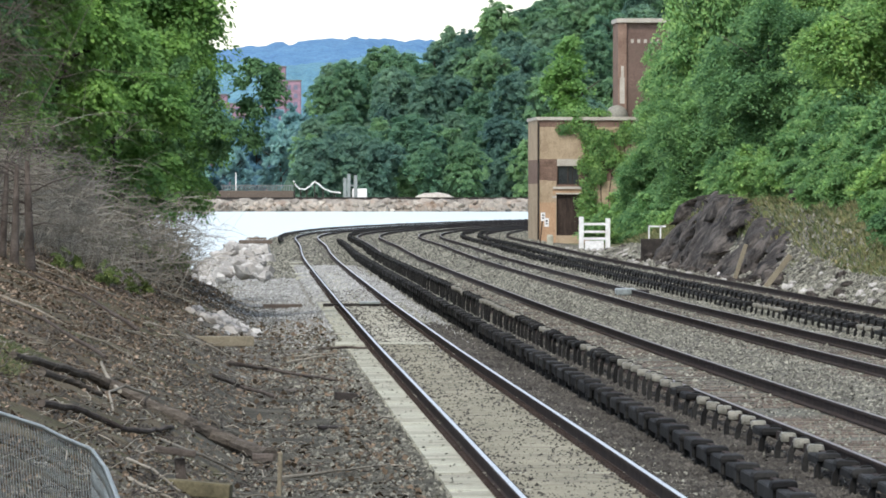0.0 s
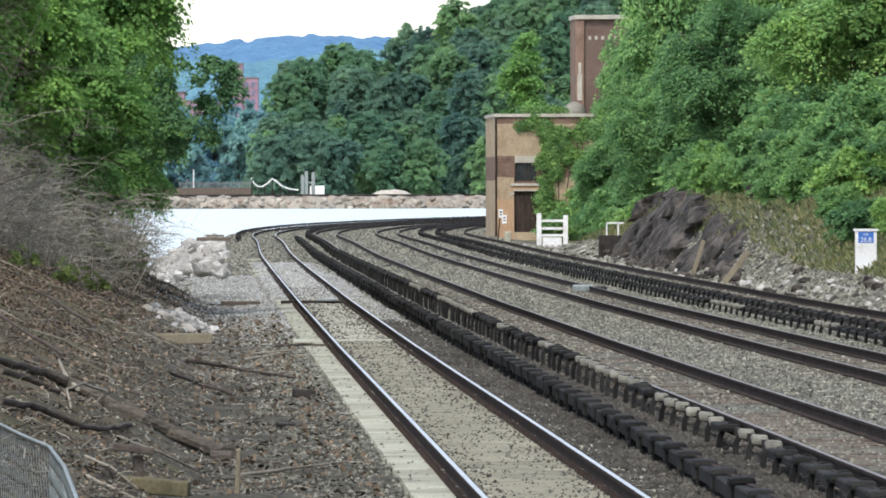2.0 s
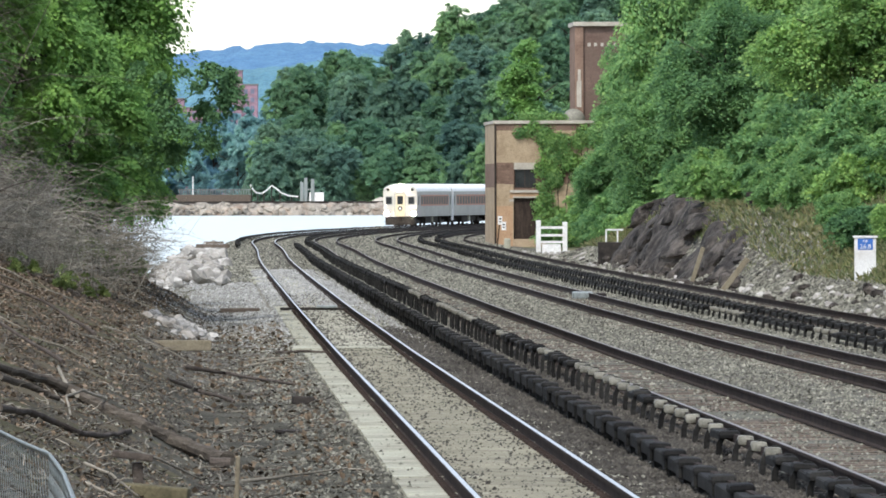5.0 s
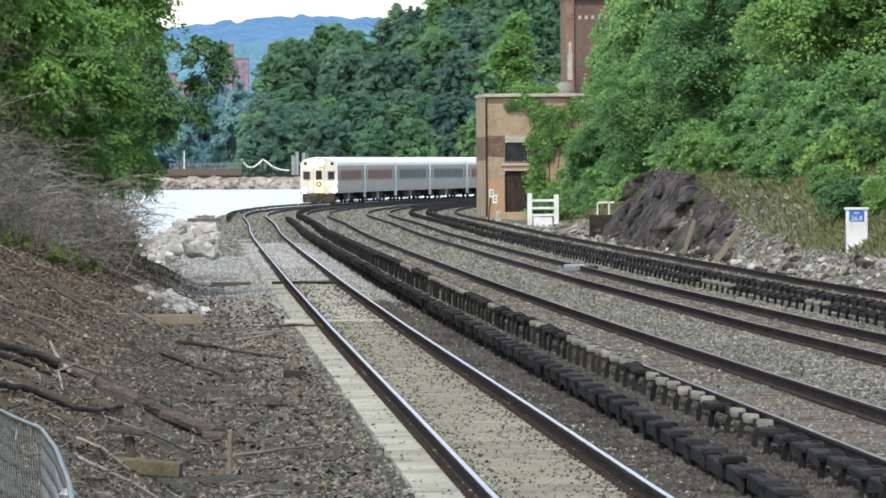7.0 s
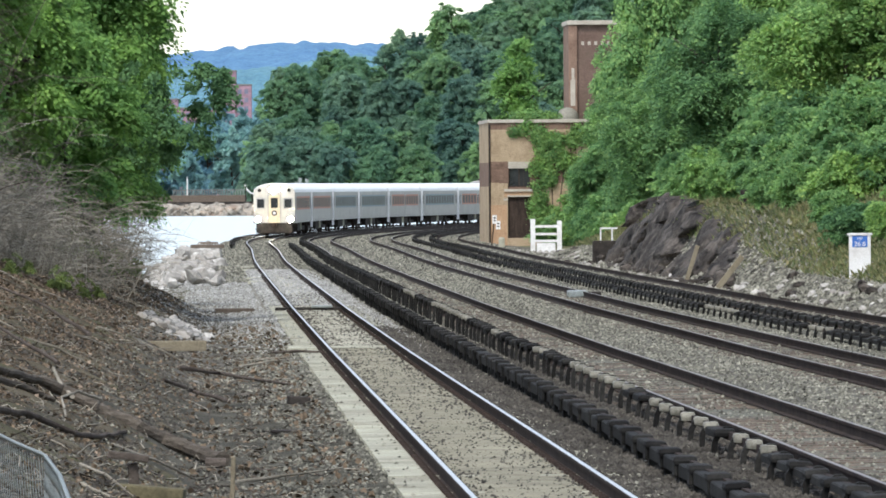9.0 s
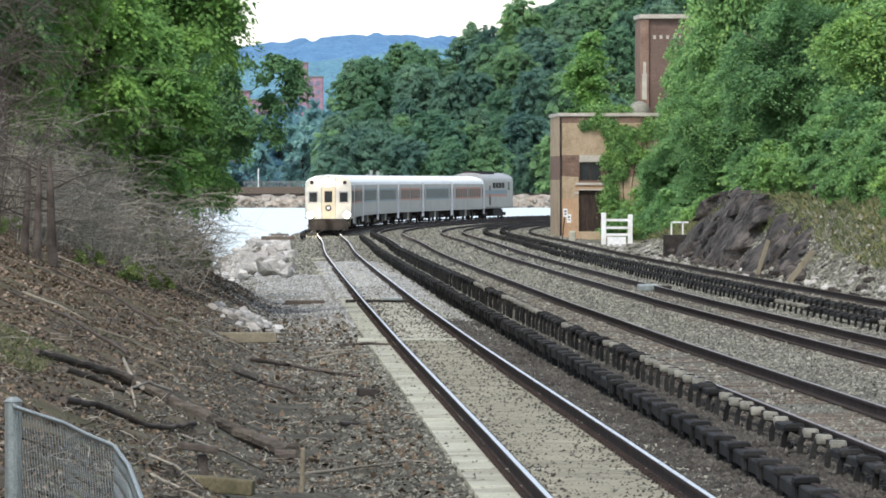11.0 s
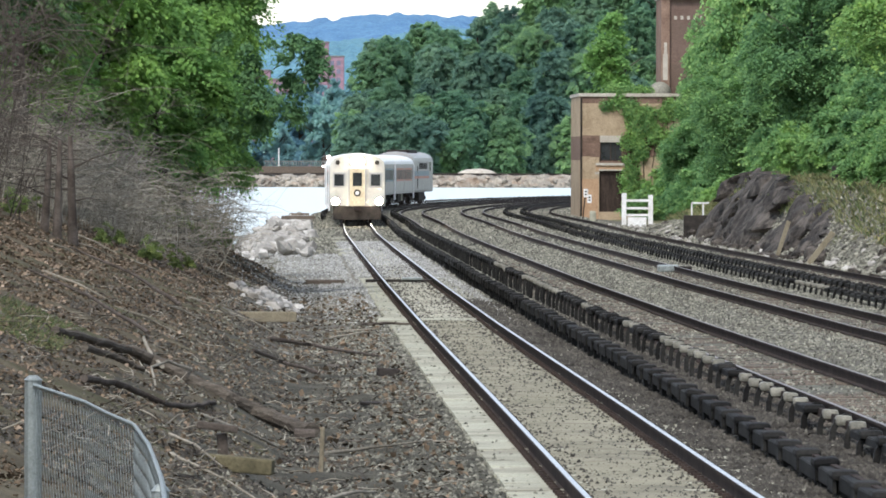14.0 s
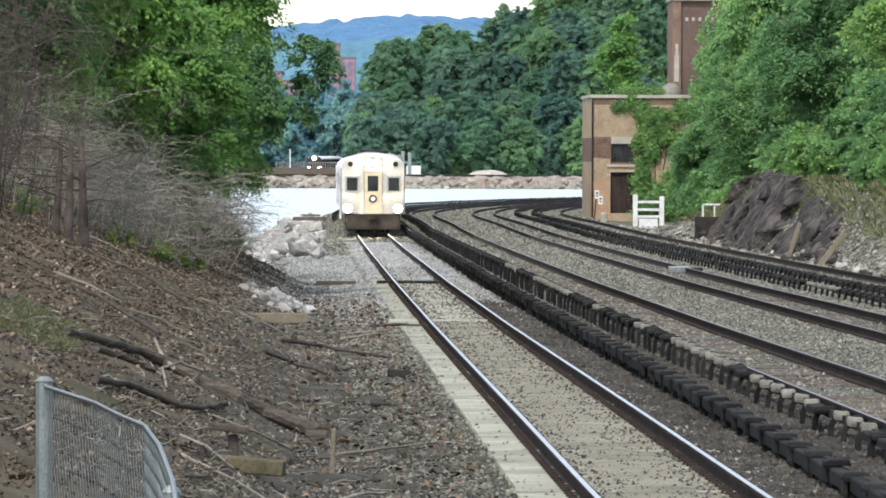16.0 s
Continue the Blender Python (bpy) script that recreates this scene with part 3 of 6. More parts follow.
def sprays(lump_c, lump_r, n, per, length, size, seed, droop=0.35, down=-0.35):
    """Leafy branch ends: drooping fans of leaves set over rounded lumps, with dark gaps between them."""
    g = np.random.default_rng(seed)
    c, r = np.asarray(lump_c, float), np.asarray(lump_r, float)
    w = r[:, 0] * r[:, 2]
    k = g.choice(len(c), n * 2, p=w / w.sum())
    d = g.normal(size=(n * 2, 3))
    d /= np.linalg.norm(d, axis=1)[:, None]
    ok = np.where(d[:, 2] > down)[0][:n]
    k, d = k[ok], d[ok]
    n = len(ok)
    tip = c[k] + d * r[k] * (0.8 + 0.3 * g.random(n))[:, None]
    out = d * np.array([1, 1, 0.5]) + g.normal(size=(n, 3)) * 0.25
    out[:, 2] -= droop * 0.5
    out /= np.linalg.norm(out, axis=1)[:, None]
    nrm = d * 0.5 + np.array([0, 0, 1.0]) + g.normal(size=(n, 3)) * 0.25
    side = np.cross(nrm, out)
    side /= np.linalg.norm(side, axis=1)[:, None]
    nrm = np.cross(out, side)
    ln = length * (0.6 + 0.8 * g.random(n))
    m = n * per
    i = np.repeat(np.arange(n), per)
    a = g.random(m) * 1.5 - 1.0
    b = g.uniform(-1, 1, m) * np.sqrt(np.clip(1.15 - (a * 0.9) ** 2, 0.05, 1)) * 0.55
    t = g.normal(size=m) * 0.13
    p = tip[i] + (ln[i] * a)[:, None] * out[i] + (ln[i] * b)[:, None] * side[i] + (ln[i] * t)[:, None] * nrm[i]
    p[:, 2] -= droop * ln[i] * np.clip(a + 0.6, 0, 2) ** 2 + droop * 0.5 * ln[i] * b * b
    ax = out[i] + 0.9 * np.sign(b)[:, None] * side[i] * g.random(m)[:, None] + g.normal(size=(m, 3)) * 0.35
    ax[:, 2] -= droop
    ax /= np.linalg.norm(ax, axis=1)[:, None]
    up = nrm[i] + g.normal(size=(m, 3)) * 0.4
    bb = np.cross(up, ax)
    bb /= np.linalg.norm(bb, axis=1)[:, None]
    kk = np.cross(ax, bb)
    s = size * (0.6 + 0.8 * g.random(m))[:, None]
    v = np.stack([p, p + s * (0.45 * ax + 0.4 * bb + 0.08 * kk), p + s * ax, p + s * (0.45 * ax - 0.4 * bb + 0.08 * kk)], 1).reshape(-1, 3)
    q = np.arange(m)[:, None] * 4
    f = np.concatenate([q + np.array([[0, 1, 2]]), q + np.array([[0, 2, 3]])], 1).reshape(-1, 3)
    return v, f


def lumps(w, h, z0, n, seed, big=0.34, cone=0.0):
    """Rounded masses of a crown; cone narrows it towards the top."""
    g = np.random.default_rng(seed)
    c, r = [], []
    for i in range(n):
        d = g.normal(size=3)
        d /= np.linalg.norm(d)
        q = g.random() ** 0.4
        u = 0.5 + d[2] * 0.46 * q
        k = 1 - cone * u
        c.append((d[0] * w * 0.5 * q * k, d[1] * w * 0.5 * q * k, z0 + h * u))
        s = (0.6 + 0.8 * g.random()) * big * w * 0.6 * (0.35 + 0.65 * k)
        r.append((s, s, s * (0.75 + 0.4 * g.random())))
    return c, r


def limbs(bm, height, spread, n, seed, r=0.16):
    g = random.Random(seed)
    p = Vector((0, 0, -0.4))
    pts = [p]
    for i in range(5):
        p = Vector((g.uniform(-0.15, 0.15) * i, g.uniform(-0.15, 0.15) * i, height * (i + 1) / 5))
        pts.append(p)
    pipe(bm, pts, [r * (1 - i * 0.16) for i in range(6)])
    for i in range(n):
        a = pts[g.randint(2, 4)]
        d = Vector((g.uniform(-1, 1), g.uniform(-1, 1), g.uniform(0.1, 0.9))) * spread
        mid = a + d * 0.5 + Vector((0, 0, 0.1 * spread))
        pipe(bm, [a, mid, a + d], [r * 0.4, r * 0.25, r * 0.08], 6)


def tree(name, label, w, h, z0, n_lumps, n_leaves, size, seed, mat, at, group="", trunk=True, spray=0.0, cone=0.0, big=0.3, droop=0.35, down=-0.5):
    t = thing(name, label, "bush" if "bush" in name else "tree", group, at=at)
    if trunk:
        bm = bmesh.new()
        limbs(bm, z0 + h * 0.75, w * 0.38, 9, seed, 0.03 * w + 0.05)
        part("trunk", bm, BARK, t)
    c, r = lumps(w, h, z0, n_lumps, seed, big, cone)
    per = 90
    v, f = sprays(c, r, n_leaves // per, per, spray or 0.13 * w, size, seed, droop, down)
    part("crown", fast_mesh("crown", v, f, mat), None, t)
    return t


def stand(x, y, s=1.0, turn=0.0, dz=0.0, sz=None):
    return Matrix.Translation((x, y, float(ground_z(x, y)) + dz)) @ Matrix.Rotation(turn, 4, "Z") @ Matrix.Diagonal((s, s, sz or s, 1))


# wooded slope above the rock cut
LBL_R = "leafy green broadleaf tree on the wooded slope"
proto = [tree("broadleaf_tree", LBL_R, 6.5, 8.0, 1.5, 36, 80000, 0.16, 11 + i, (FOL_RIGHT, FOL_DARK, FOL_RIGHT)[i], stand(*p), "trees on the slope", spray=0.95)
         for i, p in enumerate(((19.5, 330), (17.0, 395), (25.0, 372)))]
SLOPE = [(23, 300, 0.9, 2), (21, 355, 1.0, 0), (15.5, 440, 0.9, 1), (19.5, 440, 1.15, 2), (13.2, 478, 0.75, 0), (16.5, 490, 1.1, 1), (22, 470, 1.3, 0),
         (26, 420, 1.3, 1), (29, 350, 1.2, 2), (25, 270, 0.8, 0), (28, 300, 1.15, 1), (31, 400, 1.5, 0), (24, 520, 1.5, 2), (19, 530, 1.35, 1), (33, 320, 1.5, 1),
         (30, 480, 1.8, 0), (36, 430, 1.9, 2), (27, 250, 0.8, 2), (16, 545, 1.2, 0), (35, 365, 1.7, 0), (30, 275, 1.2, 1), (38, 300, 1.7, 2), (18.9, 507, 1.35, 2), (20.5, 512, 1.7, 0), (21.5, 400, 1.1, 2), (24.5, 330, 1.15, 2)]
copy_thing(proto[2], stand(17.2, 518, 1.05, 0.5, -0.3, 1.55))
willowy = tree("drooping_tree", "tall light green tree with hanging sprays before the tower", 5.0, 14.5, 0.5, 40, 60000, 0.2, 64, FOL_RIGHT, stand(16.6, 503, 1.05, 0, 0, 1.28), spray=1.0, droop=0.8)
copy_thing(willowy, stand(19.6, 505, 1.15, 1.3, -0.2, 1.35))
for x, y, s, k in SLOPE:
    copy_thing(proto[k], stand(x, y, s, rng.uniform(0, 6.3), -0.3))
bushes = [tree("bush", "dense bright green bush beside the cut", 3.0, 2.6, 0.1, 18, 16000, 0.15, 40 + i, (FOL_RIGHT, FOL_DARK)[i], stand(*p), "bushes by the cut", trunk=False, spray=0.55)
          for i, p in enumerate(((12.4, 462), (15.6, 372)))]
for x, y, s, k in [(10.7, 503, 0.9, 0), (13.2, 452, 1.0, 0), (12.6, 492, 1.3, 0), (13.8, 430, 0.9, 0), (15.4, 398, 1.2, 0), (16.2, 372, 1.2, 1), (17.2, 340, 1.1, 0), (17.4, 318, 0.8, 0),
                   (18.4, 300, 0.9, 1), (18.9, 282, 0.8, 0), (19.6, 262, 0.8, 0), (19.0, 245, 0.6, 1), (13.4, 500, 1.5, 0), (12.4, 476, 1.0, 0), (14.3, 462, 1.5, 0), (16.4, 425, 1.6, 0),
                   (17.6, 398, 1.5, 0), (18.8, 362, 1.5, 0), (20.2, 345, 1.5, 1), (22.5, 262, 1.2, 0), (23.5, 300, 1.5, 0), (25, 280, 1.5, 0), (19.8, 318, 1.3, 0), (21, 285, 1.2, 0),
                   (18.2, 330, 0.9, 0), (20.6, 300, 1.1, 0), (21.4, 268, 1.0, 1), (17.6, 352, 1.0, 0), (22, 320, 1.4, 1), (20.4, 232, 0.7, 0), (21.8, 240, 1.0, 0), (24, 250, 1.2, 1), (19.2, 276, 0.6, 0), (18.0, 292, 0.5, 0), (15.8, 292, 0.7, 0), (16.8, 285, 0.8, 0), (17.6, 276, 0.8, 1), (16.4, 300, 0.9, 0), (17.8, 295, 1.1, 0), (16.0, 312, 0.8, 1), (17.0, 306, 1.1, 0), (14.3, 288, 0.55, 0), (15.1, 282, 0.65, 0), (14.7, 302, 0.7, 1), (15.6, 270, 0.6, 0), (14.0, 312, 0.7, 0), (13.6, 326, 0.75, 0), (15.9, 262, 0.6, 1), (16.4, 275, 0.8, 0), (15.6, 295, 0.9, 0), (14.8, 318, 1.0, 0), (16.6, 256, 0.6, 0), (13.4, 345, 0.8, 0), (15.2, 330, 0.7, 0), (16.2, 334, 1.0, 0), (14.4, 352, 0.8, 0), (17.8, 262, 0.7, 0)]:
    copy_thing(bushes[k], stand(x, y, s, rng.uniform(0, 6.3), -0.2))
tree("slender_tree", "slender light green tree behind the brick building", 4.4, 10.2, 0.3, 60, 36000, 0.16, 61, FOL_LIGHT, stand(9.3, 566, 1.5), spray=0.6, cone=0.8, big=0.17, droop=0.2)

# leafy trees on the river bank
oak = tree("broadleaf_tree", "large leafy green tree overhanging the river bank", 6.6, 9.8, 1.2, 44, 130000, 0.13, 71, FOL_OAK, stand(-9.9, 205), spray=0.6, droop=0.5)
# small trees added in front so the large tree's lower foliage looks lit
young = tree("young_tree", "small leafy tree added for the large tree's lit lower foliage", 3.6, 4.4, 1.9, 26, 46000, 0.12, 78, FOL_OAK, stand(-8.3, 194), "young trees on the bank", spray=0.5, droop=0.5)
for x, y, s, sz in [(-9.9, 190, 1.0, 1.1), (-11.2, 186, 0.95, 1.2)]:
    copy_thing(young, stand(x, y, s, rng.uniform(0, 6.3), -0.1, sz))
limb = thing("oak_bough", "low leafy oak bough reaching over the water", "tree", at=Matrix.Translation((-7.6, 200, 4.6)))
bm = bmesh.new()
pipe(bm, [(-1.5, 0.3, 0.4), (0.6, 0.3, 1.0), (1.6, 0, 1.35), (2.6, 0, 1.9)], [0.018, 0.015, 0.012, 0.006])
pipe(bm, [(0.2, 0, 0.9), (1.1, 0.2, 0.95), (2.0, 0.3, 0.8)], [0.02, 0.012, 0.006])
part("branch", bm, BARK, limb)
BOUGH = [(0.2, 0.9), (0.9, 1.3), (1.5, 1.7), (2.0, 2.2), (2.6, 2.3), (3.0, 1.5), (2.4, 1.35), (1.7, 0.9), (2.2, 0.75), (1.2, 0.5), (1.6, 0.25), (2.9, 1.9), (0.6, 0.3), (0.3, 1.8), (0.8, 2.3), (1.9, 0.2), (2.2, 1.9), (2.75, 1.1), (3.2, 1.75), (3.1, 2.2), (1.3, 2.1), (2.5, 0.45), (1.0, -0.1), (1.4, 1.35)]
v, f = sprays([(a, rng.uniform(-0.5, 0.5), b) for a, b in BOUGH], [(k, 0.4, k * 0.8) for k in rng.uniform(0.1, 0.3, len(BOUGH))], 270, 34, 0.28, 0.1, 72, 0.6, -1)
# bough leaves take the shade-darkened colour
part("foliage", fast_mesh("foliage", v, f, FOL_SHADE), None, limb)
shade = tree("shade_tree", "broadleaf tree at the wood's edge, shade painted into its leaf colour", 5.2, 8.0, 3.7, 34, 80000, 0.13, 77, FOL_SHADE, stand(-10.5, 172), spray=0.6, droop=0.5)
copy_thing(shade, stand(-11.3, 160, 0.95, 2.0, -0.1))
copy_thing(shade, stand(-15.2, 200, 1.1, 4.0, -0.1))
for x, y, s in [(-13.6, 190, 1.0), (-14.5, 222, 1.15), (-12.2, 240, 1.0), (-17, 205, 1.2), (-11.6, 176, 0.8), (-15.5, 240, 1.3), (-12.9, 214, 1.0), (-10.8, 222, 0.95), (-8.5, 214, 0.58), (-9.2, 226, 0.66)]:
    copy_thing(oak, stand(x, y, s, rng.uniform(0, 6.3), -0.1))
low = tree("bush", "dull green undergrowth on the bank", 2.2, 1.2, 0.0, 12, 2700, 0.1, 75, FOL_UNDER, stand(-8.2, 190), "undergrowth on the bank", trunk=False, spray=0.3)
for x, y, s in [(-9.6, 196, 0.8), (-11.2, 186, 0.9), (-7.9, 214, 0.6), (-12.5, 170, 0.8), (-7.15, 163, 0.42), (-6.8, 168, 0.34), (-9.3, 150, 0.4), (-8.0, 160, 0.35)]:
    copy_thing(low, stand(x, y, s, rng.uniform(0, 6.3), -0.1))

for x, y, s in [(-13.2, 240, 2.0), (-11.4, 246, 1.7), (-15.4, 236, 2.4), (-12.4, 228, 1.6), (-10.4, 236, 1.3), (-14.2, 214, 2.0), (-11.8, 206, 1.3), (-17.4, 226, 2.4)]:
    copy_thing(low, stand(x, y, s, rng.uniform(0, 6.3), -0.1))

# ================= far shore =================
HILL_X, HILL_T = [-36, -31, -18, -5, 10, 30, 60, 120, 400], [9, 18, 23.5, 25, 31.5, 43, 56, 70, 84]


def hill(name, label, cat, y0, depth, xs, tops, base, mat, seed, rugged=0.012):
    """A wooded ridge: a bank that climbs to the given heights."""
    X = np.linspace(xs[0], xs[-1], 520)
    T = np.interp(X, xs, tops)
    rows = []
    for fy in np.linspace(0, 1.5, 18):
        fz = float(np.interp(fy, [0, 0.15, 0.4, 0.7, 1.0, 1.5], [0, 0.3, 0.7, 0.93, 1.0, 0.85]))
        lumpy = np.array([noise.fractal(Vector((x * 0.11, fy * depth * 0.09, seed)), 1.0, 2.0, 3) for x in X]) * rugged * (T - base)
        rows.append(np.stack([X, np.full_like(X, y0 + depth * fy), base + (T - base) * fz + (lumpy if fy else 0)], 1))
    V = np.concatenate(rows)
    c = len(X)
    q = (np.arange(len(rows) - 1)[:, None] * c + np.arange(c - 1)[None]).ravel()
    return tagged(new(name, fast_mesh(name, V, np.stack([q, q + 1, q + c + 1, q + c], 1), mat, False)), label, cat, kind="structure")


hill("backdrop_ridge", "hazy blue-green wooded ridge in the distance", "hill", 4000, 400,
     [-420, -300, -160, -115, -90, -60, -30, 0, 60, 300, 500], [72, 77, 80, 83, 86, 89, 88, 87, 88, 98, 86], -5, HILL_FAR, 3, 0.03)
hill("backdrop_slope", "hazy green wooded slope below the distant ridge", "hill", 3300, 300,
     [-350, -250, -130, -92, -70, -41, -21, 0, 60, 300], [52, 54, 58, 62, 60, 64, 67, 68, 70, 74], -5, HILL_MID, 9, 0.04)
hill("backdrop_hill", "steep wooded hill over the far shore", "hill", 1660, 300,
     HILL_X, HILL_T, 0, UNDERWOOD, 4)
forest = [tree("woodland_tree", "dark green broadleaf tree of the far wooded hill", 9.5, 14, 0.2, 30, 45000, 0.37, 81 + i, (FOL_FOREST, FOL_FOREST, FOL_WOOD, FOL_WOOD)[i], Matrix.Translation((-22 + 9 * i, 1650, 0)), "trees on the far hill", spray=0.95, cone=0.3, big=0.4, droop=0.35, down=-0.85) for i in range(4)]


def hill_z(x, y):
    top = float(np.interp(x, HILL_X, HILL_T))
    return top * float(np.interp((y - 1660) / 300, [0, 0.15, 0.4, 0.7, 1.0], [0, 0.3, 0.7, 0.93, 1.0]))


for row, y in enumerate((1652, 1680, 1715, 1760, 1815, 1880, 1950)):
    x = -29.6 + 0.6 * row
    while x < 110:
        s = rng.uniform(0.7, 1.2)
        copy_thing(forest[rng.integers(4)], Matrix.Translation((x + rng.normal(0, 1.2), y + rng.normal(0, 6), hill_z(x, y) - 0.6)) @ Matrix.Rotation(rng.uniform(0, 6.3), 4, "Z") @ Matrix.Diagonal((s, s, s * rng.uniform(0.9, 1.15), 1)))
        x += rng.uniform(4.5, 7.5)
def pine(x, y, z, h):
    """A ragged conifer: tiers of drooping needle sprays."""
    t = thing("pine_tree", "dark ragged pine on the skyline", "tree", "pines on the hill", at=Matrix.Translation((x, y, z)))
    bm = bmesh.new()
    pipe(bm, [(0, 0, -2), (0, 0, h * 0.5), (0, 0, h)], [0.35, 0.22, 0.05])
    part("trunk", bm, BARK, t)
    c = [(math.cos(k * 2.4) * (1 - k / 16) * h * 0.2, math.sin(k * 2.4) * (1 - k / 16) * h * 0.2, h * (0.6 + 0.4 * k / 15)) for k in range(15)]
    v, f = leaves(c, [(h * 0.16 * (1.15 - k / 16), h * 0.16 * (1.15 - k / 16), h * 0.045) for k in range(15)], 4000, 0.5, 97, 0.2)
    part("crown", fast_mesh("crown", v, f, FOL_FOREST), None, t)


pine(1.6, 1935, 30, 14)
pine(-2.2, 1940, 29, 11)
pine(13.5, 1945, 36, 11)
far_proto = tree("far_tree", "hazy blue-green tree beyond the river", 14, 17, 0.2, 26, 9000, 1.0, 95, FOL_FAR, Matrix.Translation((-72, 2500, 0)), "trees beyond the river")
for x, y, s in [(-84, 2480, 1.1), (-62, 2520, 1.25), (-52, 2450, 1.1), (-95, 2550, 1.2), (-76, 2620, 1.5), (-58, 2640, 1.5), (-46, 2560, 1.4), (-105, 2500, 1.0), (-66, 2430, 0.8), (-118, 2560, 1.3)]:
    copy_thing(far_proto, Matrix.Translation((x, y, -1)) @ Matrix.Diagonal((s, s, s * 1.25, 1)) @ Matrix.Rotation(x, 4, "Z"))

# causeway with its rock bank
def causeway():
    xs = np.arange(-130, 130, 1.2)
    prof = [(0, -2.6), (1.5, -1.2), (3.5, 0.1), (5.5, 0.85), (9, 1.0), (34, 1.0), (42, -3)]
    V, F = [], []
    for x in xs:
        for k, (dy, z) in enumerate(prof):
            j = 0.45 if k < 4 else 0.08
            V.append((x + rng.normal(0, 0.3), 1496 + dy + rng.normal(0, j), z + rng.normal(0, j * 0.5)))
    n = len(prof)
    for i in range(len(xs) - 1):
        for j in range(n - 1):
            F.append((i * n + j, (i + 1) * n + j, (i + 1) * n + j + 1, i * n + j + 1))
    return tagged(new("causeway", mesh_of("causeway", V, F, ROCK_TAN)), "low causeway with a bank of pale brown riprap", "causeway", kind="structure")


causeway()

# ================= brick building =================
def building():
    b = thing("brick_building", "tan and brown brick trackside building overgrown with ivy", "building",
              at=Matrix.Translation((6.34, 510, 0.05)) @ Matrix.Rotation(radians(1.9), 4, "Z"))
    W, D, H = 8.4, 14.0, 8.15
    # front wall around the openings
    boxes("wall", BRICK_TAN, b, (0, 0, -0.6, 1.25, 0.4, 4.0), (1.25, 0, 3.1, 2.95, 0.4, 3.6), (2.95, 0, -0.6, W, 0.4, 4.0), (0, 0, 5.45, W, 0.4, H - 0.55), (1.25, 0, -0.6, 2.95, 0.4, 0.35),
          label="tan brick front wall")
    boxes("wall", BRICK_BROWN, b, (0, 0, 4.0, 1.3, 0.4, 5.45), (2.75, 0, 4.0, W, 0.4, 5.45), (1.3, 0, 3.6, 2.75, 0.4, 3.75), label="brown brick band")
    boxes("wall", BRICK_BROWN, b, (0, 0, H - 0.55, W, 0.4, H - 0.1), label="brown brick frieze")
    boxes("wall", BRICK_TAN, b, (-0.03, 0.42, -0.6, 0.4, D, 3.8), (-0.03, 0.42, 5.4, 0.4, D, H - 0.1), label="pale side wall facing the tracks")
    boxes("wall", BRICK_BROWN, b, (-0.028, 0.42, 3.8, 0.4, D, 5.4))
    boxes("wall", BRICK_RED, b, (W - 0.4, 0.4, -0.6, W, D, H - 0.1), (0.4, D - 0.4, -0.6, W - 0.4, D, H - 0.1))
    boxes("plaster_panel", STUCCO, b, (0.1, -0.012, -0.3, 1.2, 0.0, 2.55), label="orange-tan rendered lower wall")
    boxes("roof", CONCRETE, b, (0.2, 0.2, H - 0.5, W - 0.2, D - 0.2, H - 0.3))
    boxes("coping", STONE_TRIM, b, (-0.12, -0.12, H - 0.1, W + 0.12, 0.5, H + 0.12), (-0.12, 0.5, H - 0.1, 0.5, D, H + 0.12), bevel=0.02, label="pale stone coping")
    d = boxes("door", DARK_OPENING, b, (1.25, 0.2, 0.35, 2.95, 0.28, 3.1), label="tall dark boarded door")
    boxes("frame", STONE_TRIM, d, (1.2, -0.03, 3.1, 3.0, 0.1, 3.2), (0.95, -0.05, 2.85, 1.25, 0.0, 3.0))
    w = boxes("window", DARK_GLASS, b, (1.3, 0.2, 3.75, 2.75, 0.24, 5.45), label="dark broken upper window")
    boxes("frame", DARK_OPENING, w, (1.3, 0.12, 3.75, 1.36, 0.22, 5.0), (2.69, 0.12, 3.75, 2.75, 0.22, 5.0), (1.98, 0.12, 3.75, 2.05, 0.22, 5.0), (2.3, 0.12, 3.75, 2.34, 0.22, 5.0), (1.36, 0.12, 3.75, 2.69, 0.22, 3.82))
    boxes("lintel", STONE_TRIM, w, (1.28, -0.01, 5.0, 2.77, 0.2, 5.45), label="pale board over the window")
    boxes("sill", STONE_TRIM, w, (1.0, -0.12, 3.45, 2.95, 0.1, 3.62), label="stone sill")
    boxes("spandrel", STUCCO, b, (1.0, -0.02, 3.1, 2.95, -0.004, 3.45), label="rust-stained panel under the sill")
    bm = bmesh.new()
    tube(bm, (0.03, -0.08, 0), (0.03, -0.08, H - 0.2), 0.06)
    part("drainpipe", bm, UNDERFRAME, b, "dark drainpipe at the corner")
    # brick courses on the front, proud of the joints
    me = {}
    for nm, mat in (("t", BRICK_TAN), ("b", BRICK_BROWN)):
        bm = bmesh.new()
        box(bm, 0, -0.012, 0, 0.56, 0.0, 0.16)
        me[nm] = mesh_from("brick", bm, mat)
    n = 0
    for r in range(46):
        z = 0.02 + r * 0.176
        x = 0.1 + (0.29 if r % 2 else 0)
        while x < 3.4 and n < 300:
            hole = x + 0.56 > 1.2 and x < 3.0 and z < 5.5 and z > -0.2
            panel = x < 1.2 and z < 2.6
            if not hole and not panel and z < H - 0.6:
                ob = new("brick", me["b" if 3.95 < z < 5.4 else "t"])
                ob.parent = b
                ob.location = (x, -0.001, z)
                n += 1
            x += 0.585
    return b


building()


